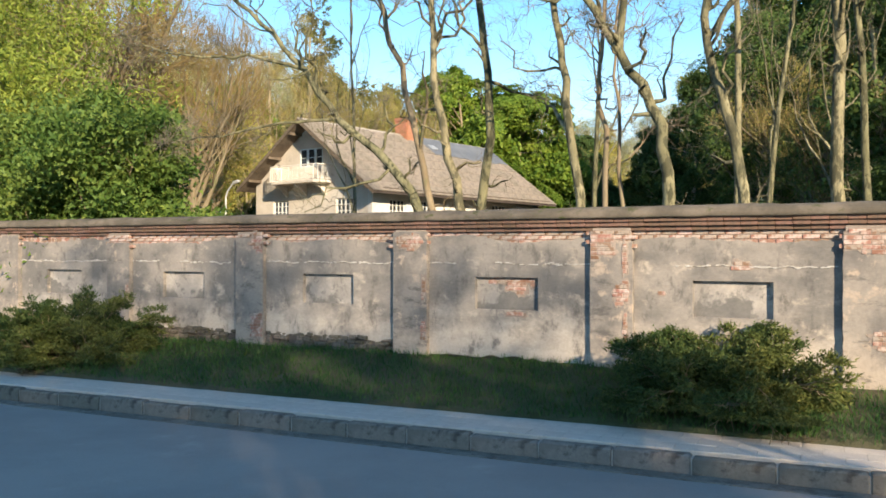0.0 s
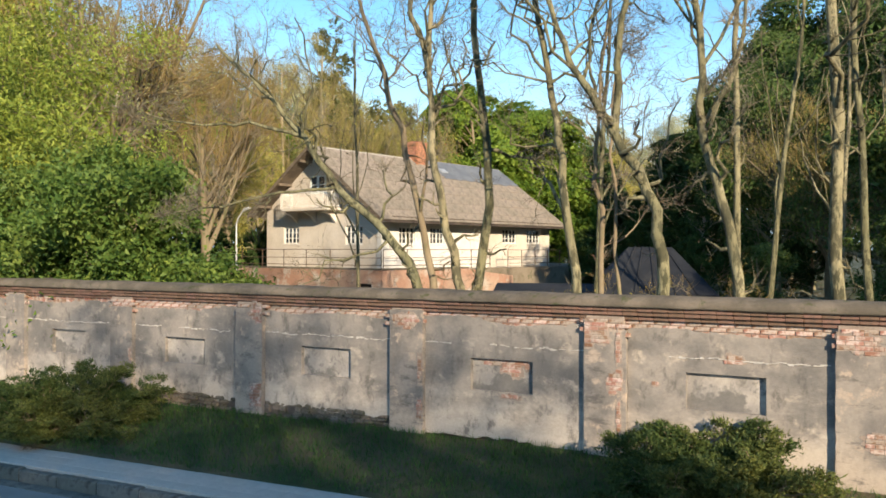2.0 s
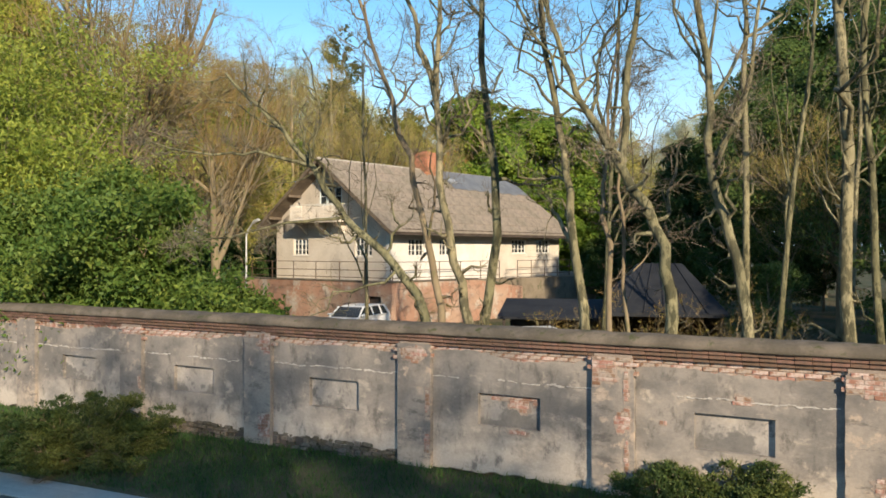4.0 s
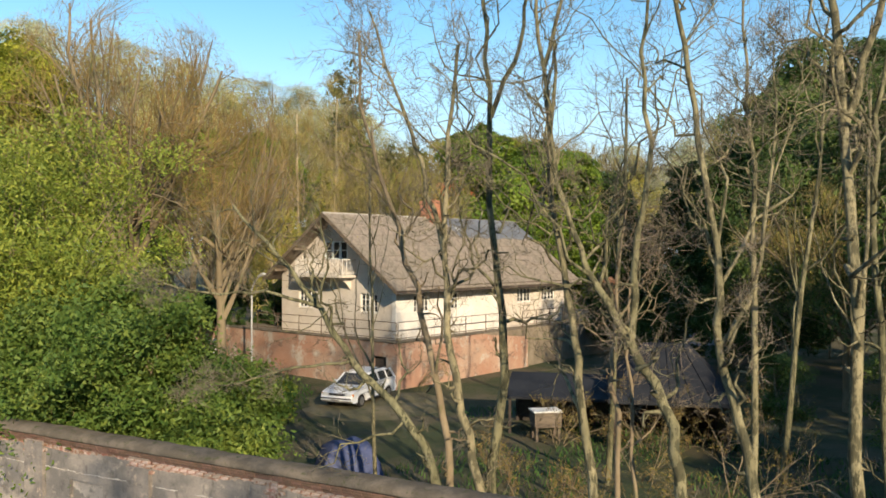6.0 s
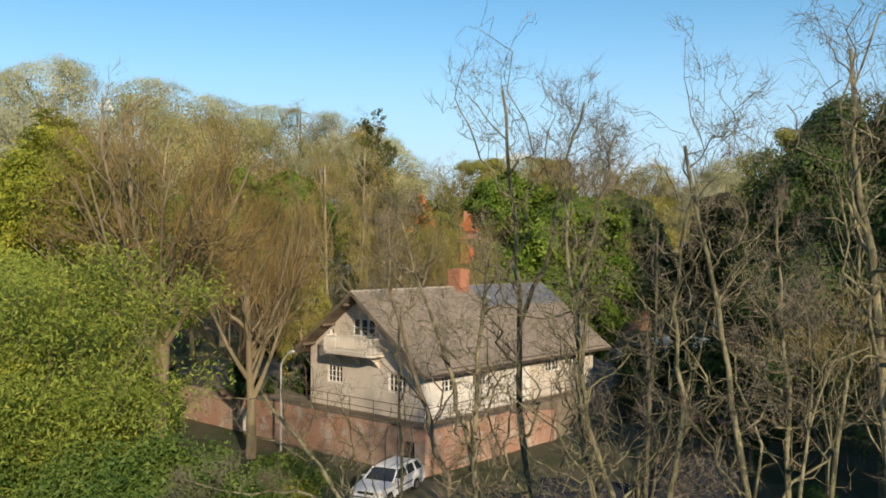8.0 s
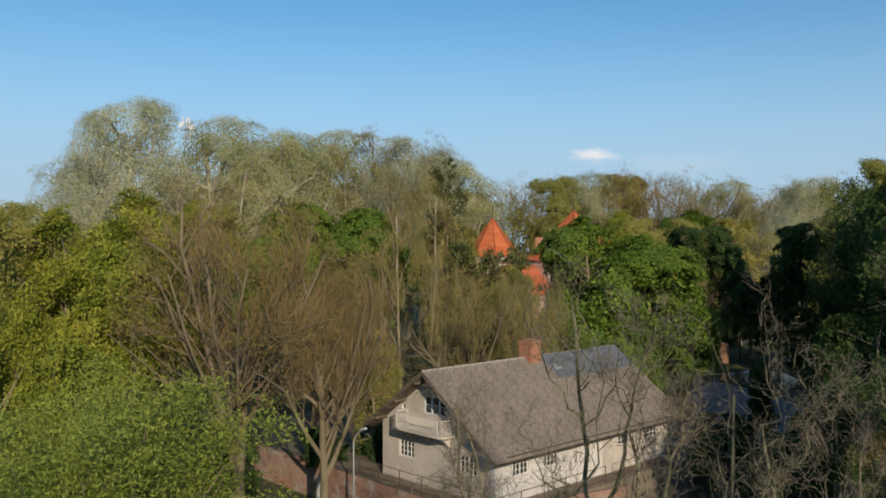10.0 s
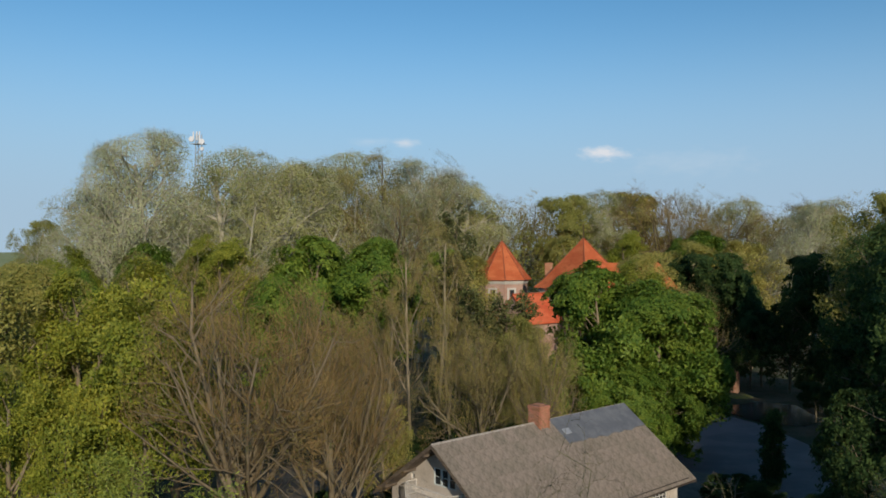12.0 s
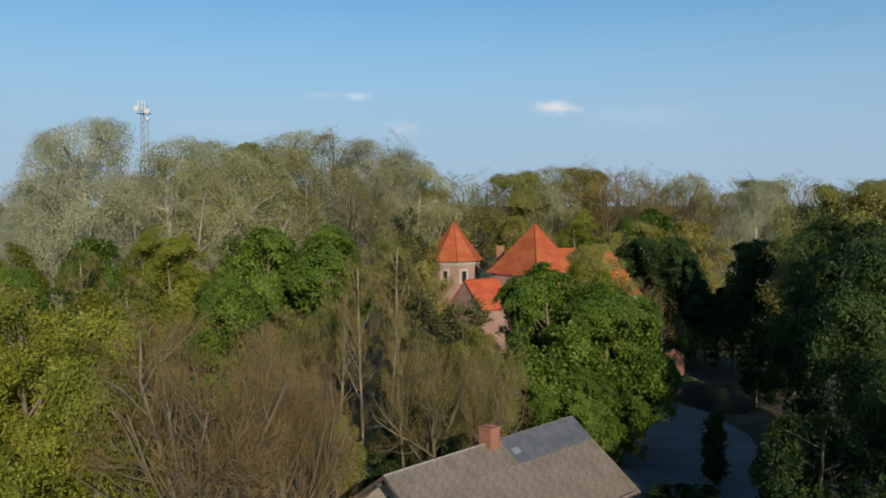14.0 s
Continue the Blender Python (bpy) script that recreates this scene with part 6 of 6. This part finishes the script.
# ---------------------------------------------------------------- low shed with a dark roof
shed = thing("shed", "low shed with a dark tarred roof and a lower dark sheet beside it", "shed", frame_m((8.1, 34.0, 0), (0.985, -0.17)))
SX, SN, SF = 2.3, -2.9, 2.6
deck = [(-SX, SN, 1.95), (SX, SN, 1.95), (SX, SF, 2.3), (-SX, SF, 2.3), (-0.9, 0.9, 3.75), (0.9, 0.9, 3.75)]
main_roof = Mesh().add(deck + [(x, y, z - 0.14) for x, y, z in deck], [(0, 1, 5, 4), (1, 2, 5), (2, 3, 4, 5), (3, 0, 4), (10, 11, 7, 6), (11, 8, 7), (11, 10, 9, 8), (10, 6, 9), (0, 6, 7, 1), (1, 7, 8, 2), (2, 8, 9, 3), (3, 9, 6, 0)])
sr = part("roof", main_roof, M_SHED, shed, "dark tarred hipped roof")
for i in range(1, 6):
    x = -SX + SX * 2 * i / 6
    t = x / SX * 0.9
    part("roll_joint", Mesh().tube([(x, SN, 1.97), (t, 0.9, 3.77)], [0.03, 0.03], 5), M_SHED, sr)
# low dark sloping sheet left of the main roof
low_roof = [(-6.6, -0.6, 1.55), (-SX - 0.02, -0.6, 1.55), (-SX - 0.02, 2.4, 2.15), (-6.6, 2.4, 2.15)]
part("lean_to_roof", Mesh().add(low_roof + [(x, y, z - 0.10) for x, y, z in low_roof], [(0, 1, 2, 3), (7, 6, 5, 4), (0, 4, 5, 1), (1, 5, 6, 2), (2, 6, 7, 3), (3, 7, 4, 0)]), M_SHED, shed, "low dark sloping sheet on posts")
for x in (-SX + 0.2, SX - 0.3):
    for y in (SN + 0.25, SF - 0.35):
        part("post", Mesh().box(x, y, -0.1, x + 0.13, y + 0.13, 2.0 if y < 0 else 2.2, None, 0.01), M_WOOD_D, shed)
for x in (-6.4, -4.5):
    for y, z in ((-0.45, 1.45), (2.1, 2.0)):
        part("post", Mesh().box(x, y, -0.1, x + 0.11, y + 0.11, z, None, 0.01), M_WOOD_D, shed)
part("back_wall", Mesh().box(-6.4, 2.24, -0.1, SX - 0.3, 2.32, 2.02), M_WOOD_D, shed)
for x in (-SX + 0.12, SX - 0.2):
    part("side_wall", Mesh().box(x, SN + 0.4, -0.1, x + 0.06, 2.2, 1.9), M_WOOD_D, shed)

crate = thing("crate", "pale white wooden crate beside the shed", "crate", frame_m((3.15, 33.4, 0), (0.97, 0.2)))
part("body", Mesh().box(-0.55, -0.4, 0.55, 0.55, 0.4, 1.15, None, 0.02), M_WOOD, crate)
part("lid", Mesh().box(-0.6, -0.45, 1.155, 0.6, 0.45, 1.22, None, 0.015), M_FRAME, crate)
for x in (-0.45, 0.45):
    for y in (-0.3, 0.3):
        part("leg", Mesh().box(x - 0.05, y - 0.05, -0.05, x + 0.05, y + 0.05, 0.55), M_WOOD, crate)

tarp = Mesh()
n = 14
tv = []
for j in range(n + 1):
    for i in range(n + 1):
        u, v = i / n * 2 - 1, j / n * 2 - 1
        d = max(abs(u), abs(v))
        z = 1.45 * (1 - d ** 5) + 0.14 * noise.noise(Vector((u * 2.3, v * 2.3, 4)))
        tv.append((u * 1.15 * (1 + 0.1 * d), v * 0.95 * (1 + 0.1 * d), max(0.0, z)))
tarp.add(tv, [(j * (n + 1) + i, j * (n + 1) + i + 1, (j + 1) * (n + 1) + i + 1, (j + 1) * (n + 1) + i) for j in range(n) for i in range(n)])
tarp.smooth = True
tagged(part("tarpaulin", tarp, M_TARP, m=pose(-3.9, 27.6, -0.02, 0, 0, 20) @ Matrix.Scale(0.85, 4)), "heap under a faded blue tarpaulin", "tarpaulin")

# ---------------------------------------------------------------- street lamp before the house
lamp = thing("street_lamp", "slender grey street lamp with a bent arm", "lamp", pose(-13.3, 50.4, 0))
part("pole", Mesh().tube([(0, 0, -0.1), (0, 0, 3.0), (0, 0, 5.2)], [0.075, 0.06, 0.05], 8), M_GALV, lamp)
part("arm", Mesh().tube([(0, 0, 5.2), (0.12, -0.05, 5.55), (0.42, -0.15, 5.95)], [0.05, 0.045, 0.04], 8), M_GALV, lamp)
part("head", Mesh().tube([(0.40, -0.14, 5.93), (0.52, -0.18, 6.04), (0.82, -0.28, 6.15), (0.95, -0.32, 6.13)], [0.05, 0.10, 0.10, 0.04], 8), M_GALV, lamp)

# pale notice board at the foot of the long garden wall
board = thing("notice_board", "pale weathered board leaning on the garden wall", "board", HOUSE @ pose(-9.2, TY - 0.25, 0))
part("panel", Mesh().box(-0.55, -0.06, 0.25, 0.55, 0, 1.75, None, 0.01), M_FRAME, board)
for x in (-0.45, 0.45):
    part("leg", Mesh().box(x - 0.05, -0.05, -0.1, x + 0.05, 0.02, 0.25), M_WOOD, board)

# yard grass and undergrowth behind the wall
yard = Mesh()
k = 26000
P = np.stack([gr.uniform(-24, 22, k), gr.uniform(17, 46, k)], 1)
W = []
for x, y in P:
    q = WALL_IN @ Vector((x, y, 0))
    hq = HOUSE_IN @ Vector((x, y, 0))
    if q.y > 0.8 and hq.y < TY - 0.1 and noise.noise(Vector((x * 0.25, y * 0.25, 2))) > -0.12 and not (-8 < x < 0 and 31 < y < 46):
        W.append((x, y, lie(x, y) - 0.02))
W = np.array(W)
k = len(W)
a = gr.uniform(0, 2 * math.pi, k)
s = np.stack([np.cos(a), np.sin(a), np.zeros(k)], 1) * 0.03
lean = np.concatenate([gr.normal(0, 0.5, (k, 2)), np.ones((k, 1))], 1)
yard.quads(np.stack([W - s, W + s, W + lean * gr.uniform(0.12, 0.4, (k, 1))], 1))
tagged(part("yard_grass", yard, M_GRASS), "tussocky grass in the yard behind the wall", "grass", kind="stuff")

# brushwood and suckers along the inner side of the wall
for i, (x, y, h, w) in enumerate(((6.6, 19.6, 2.6, 1.3), (4.6, 21.5, 2.2, 1.4), (2.2, 22.5, 1.8, 1.2), (8.0, 25.0, 2.8, 1.8), (10.5, 30.5, 3.0, 2.0), (1.2, 27.5, 1.6, 1.3), (5.8, 27.8, 2.4, 1.6), (7.0, 32.0, 2.6, 1.8), (9.5, 34.0, 2.8, 2.0), (3.4, 32.5, 2.0, 1.5), (-3.2, 46.3, 2.3, 1.6), (-6.8, 48.2, 2.2, 1.5))):
    tr = Tree(500 + i)
    for j in range(5):
        a = tr.r.uniform(0, 6.28)
        p, _ = tr.bend((0.3 * math.cos(a), 0.3 * math.sin(a), -0.1), (w / h * math.cos(a), w / h * math.sin(a), 1), h, 6, 0.16, 0.0)
        rd = tr.limb(p, 0.03, 0.008, 4)
        tr.spread(p, rd, 0, [(6, 0.5, 0.2, 48, 0.2, 0.03, 4, 3), (4, 0.5, 0.2, 45, 0.2, 0.02, 3, 3)])
    tr.twig_haze(2, 0.35, 0.005)
    tagged(tree_thing("brushwood", "tangled brown brushwood behind the wall", tr, M_BARK, tr.leaves(1, 0.05, 0.12), M_LEAF_R, M_TWIG, pose(x, y, lie(x, y)), "shrub"), group="brushwood behind the wall")

# ---------------------------------------------------------------- pieces: kerbstones, paving, bricks
kerb_me = [Mesh().box(-0.49, -0.085, -0.32, 0.49, 0.088 + 0.004 * i, 0.012 * i, None, 0.022).data("kerbstone", M_KERB) for i in range(3)]
for i in range(58):
    a = -34 + i * 1.0
    part("kerbstone", kerb_me[i % 3], None, kerb_ob, m=pose(a, 10.80, -0.515, rng.uniform(-0.3, 0.3), rng.uniform(-0.2, 0.2), rng.uniform(-0.15, 0.15)))
slab_me = [Mesh().box(-0.2482, -0.1708, -0.05, 0.2482, 0.1708, 0.002 * i, None, 0.004).data("paving_slab", M_PAVING) for i in range(3)]
cells = [(x, y) for x in range(74) for y in range(3)]
for x, y in cells:
    part("paving_slab", slab_me[rng.randrange(3)], None, pavement_ob, m=pose(-26 + x * 0.5 + (0.25 if y % 2 else 0), 11.06 + y * 0.3425, -0.466, rng.uniform(-0.1, 0.1), rng.uniform(-0.1, 0.1), 0))

# cornice: two oversailing courses of dark brick and a toothed course below, seen along the middle bays
brick_d = Mesh().box(-0.1285, -0.06, -0.035, 0.1285, 0.06, 0.035, None, 0.007).data("brick", M_BRICK_D)
brick_r = Mesh().box(-0.121, -0.06, -0.033, 0.121, 0.06, 0.033, None, 0.007).data("brick", M_BRICK)
joined_d, joined_r = Mesh(), Mesh()
single = 0
for z, out, dark in ((2.595, 0.155, True), (2.52, 0.115, True), (2.445, 0.055, True)):
    a = WALL_L
    while a < WALL_R - 0.26:
        near = -9.5 < a < 8.5
        y = 0.06 - out - 0.06 + rng.uniform(-0.008, 0.006)
        if near and single < 220:
            part("brick", brick_d, None, wall_ob, m=pose(a + 0.13, y + 0.06, z, rng.uniform(-1.2, 1.2), rng.uniform(-0.5, 0.5), rng.uniform(-0.9, 0.9)))
            single += 1
        else:
            joined_d.box(a + 0.005, y, z - 0.035, a + 0.257, y + 0.12, z + 0.033)
        a += 0.262
# courses left bare below the cornice; the plaster overlaps them with a ragged edge
red = 0
for q in range(4):
    z = 2.37 - q * 0.076
    a = WALL_L + (0.13 if q % 2 else 0)
    while a < WALL_R - 0.26:
        pier_here = any(p - 0.02 < a + 0.12 < p + PIER_W + 0.02 for p in piers)
        y = (-0.095 if pier_here else 0.004) + 0.061 + rng.uniform(0, 0.005)
        if -9.5 < a < 8.5 and q < 2 and red < 140:
            part("brick", brick_r, None, wall_ob, m=pose(a + 0.13, y, z, rng.uniform(-0.8, 0.8), rng.uniform(-0.8, 0.8), rng.uniform(-0.8, 0.8)))
            red += 1
        else:
            joined_r.box(a + 0.009, y - 0.06, z - 0.033, a + 0.251, y + 0.06, z + 0.033)
        a += 0.262
for p in piers:
    part("pier_core", Mesh().box(p + 0.04, -0.075, 0.0, p + PIER_W - 0.04, 0.002, 2.46), M_LIME, wall_ob)
bays = Mesh()
for p in piers:
    bays.box(p + PIER_W, 0.025, 2.05, p + BAY, 0.117, 2.46)
part("mortar_bed", bays, M_LIME, wall_ob)
patch_bed = Mesh()
PF = -0.105


def brick_patch(cx, cz, rx, rz, y, seed, half=False):
    """A ragged patch where the plaster has fallen off and the courses show."""
    r = random.Random(seed)
    edge = lambda a: (1 + 0.45 * noise.noise(Vector((math.cos(a) * 1.3, math.sin(a) * 1.3, seed * 3.7))) + 0.35 * noise.noise(Vector((math.cos(a) * 4.5, math.sin(a) * 4.5, seed * 1.9)))) / (abs(math.cos(a)) ** 3 + abs(math.sin(a)) ** 3) ** (1 / 3)
    ring = []
    for i in range(40):
        a = 2 * math.pi * i / 40
        k = edge(a) * 1.06 + r.uniform(-0.05, 0.05)
        ring.append((cx + rx * k * math.cos(a), cz + (min(0, rz * k * math.sin(a)) if half else rz * k * math.sin(a))))
    bound = next(((p + 0.012, p + PIER_W - 0.012) for p in piers if y == PF and p - 0.1 < cx < p + PIER_W + 0.1), (cx - 9, cx + 9))
    ring = [(min(max(a, bound[0]), bound[1]), b) for a, b in ring]
    patch_bed.prism(ring, y - 0.006, y + 0.02, lambda a, b, c: (a, c, b))
    q, z = 0, cz - rz * 1.4
    while z < cz + rz * 1.4:
        a = cx - rx * 1.5 - (0.13 if q % 2 else 0)
        while a < cx + rx * 1.5:
            lo_, hi_ = None, None
            for i in range(13):
                x = a + 0.245 * i / 12
                u, v = (x - cx) / rx, (z - cz) / rz
                if math.hypot(u, v) < edge(math.atan2(v, u)) * 0.97 and not (half and v > 0):
                    lo_ = x if lo_ is None else lo_
                    hi_ = x
            if lo_ is not None:
                lo_, hi_ = max(lo_, bound[0]), min(hi_, bound[1])
            if lo_ is not None and hi_ - lo_ > 0.03:
                joined_r.box(lo_, y - 0.013 + r.uniform(-0.004, 0.003), z - 0.032, hi_, y + 0.03, z + 0.032, None, 0.005)
            a += 0.257
        q += 1
        z += 0.074


for i, (cx, cz, rx, rz, y, half) in enumerate((
        (3.43, 1.30, 0.14, 0.22, PF, False), (3.02, 2.16, 0.26, 0.26, PF, False), (1.38, 1.56, 0.28, 0.31, 0.095, True), (1.70, 1.55, 0.10, 0.14, 0.095, True), (1.42, 0.88, 0.22, 0.05, 0.0, False),
        (-4.60, 0.40, 0.22, 0.24, PF, False), (-4.50, 2.2, 0.24, 0.22, PF, False), (-8.50, 1.1, 0.08, 0.2, PF, False), (-0.47, 0.48, 0.07, 0.20, PF, False), (-0.46, 1.35, 0.06, 0.26, PF, False), (-0.8, 2.2, 0.28, 0.14, PF, False),
        (3.50, 0.7, 0.05, 0.35, PF, False), (3.50, 1.9, 0.06, 0.30, PF, False), (7.55, 0.70, 0.24, 0.14, PF, False), (7.8, 0.18, 0.75, 0.16, 0.0, False), (7.2, 2.2, 0.36, 0.16, PF, False), (5.4, 1.83, 0.16, 0.09, 0.0, False),
        (4.1, 1.32, 0.07, 0.04, 0.0, False), (1.0, 1.56, 0.25, 0.12, 0.095, True))):
    brick_patch(cx, cz, rx, rz, y, i + 1, half)
part("patch_bed", patch_bed, M_LIME, wall_ob)
part("bricks_beyond", joined_d, M_BRICK_D, wall_ob)["kind"] = "stuff"
part("bricks_in_patches", joined_r, M_BRICK, wall_ob)["kind"] = "stuff"
plinth = Mesh().box(-9.6, 0.03, -0.3, -0.5, 0.118, 0.42)
part("plinth", plinth, M_MORTAR, wall_ob, "dark eroded brick footing")
stone_me = []
for i in range(8):
    w, h = rng.uniform(0.06, 0.13), rng.uniform(0.028, 0.055)
    stone_me.append(Mesh().box(-w, -0.06, -h, w, 0.06, h, None, 0.02).data("rubble_stone", M_RUBBLE))
for q in range(4):
    a = -9.4 + 0.1 * q
    while a < -0.6:
        if rng.random() < 0.85:
            part("rubble_stone", stone_me[rng.randrange(8)], None, wall_ob, m=pose(a, 0.05 + rng.uniform(-0.04, 0.02) - 0.03 * (q == 0), 0.01 + q * 0.085 + rng.uniform(-0.015, 0.015), rng.uniform(-12, 12), rng.uniform(-9, 9), rng.uniform(-12, 12)))
        a += rng.uniform(0.16, 0.26)
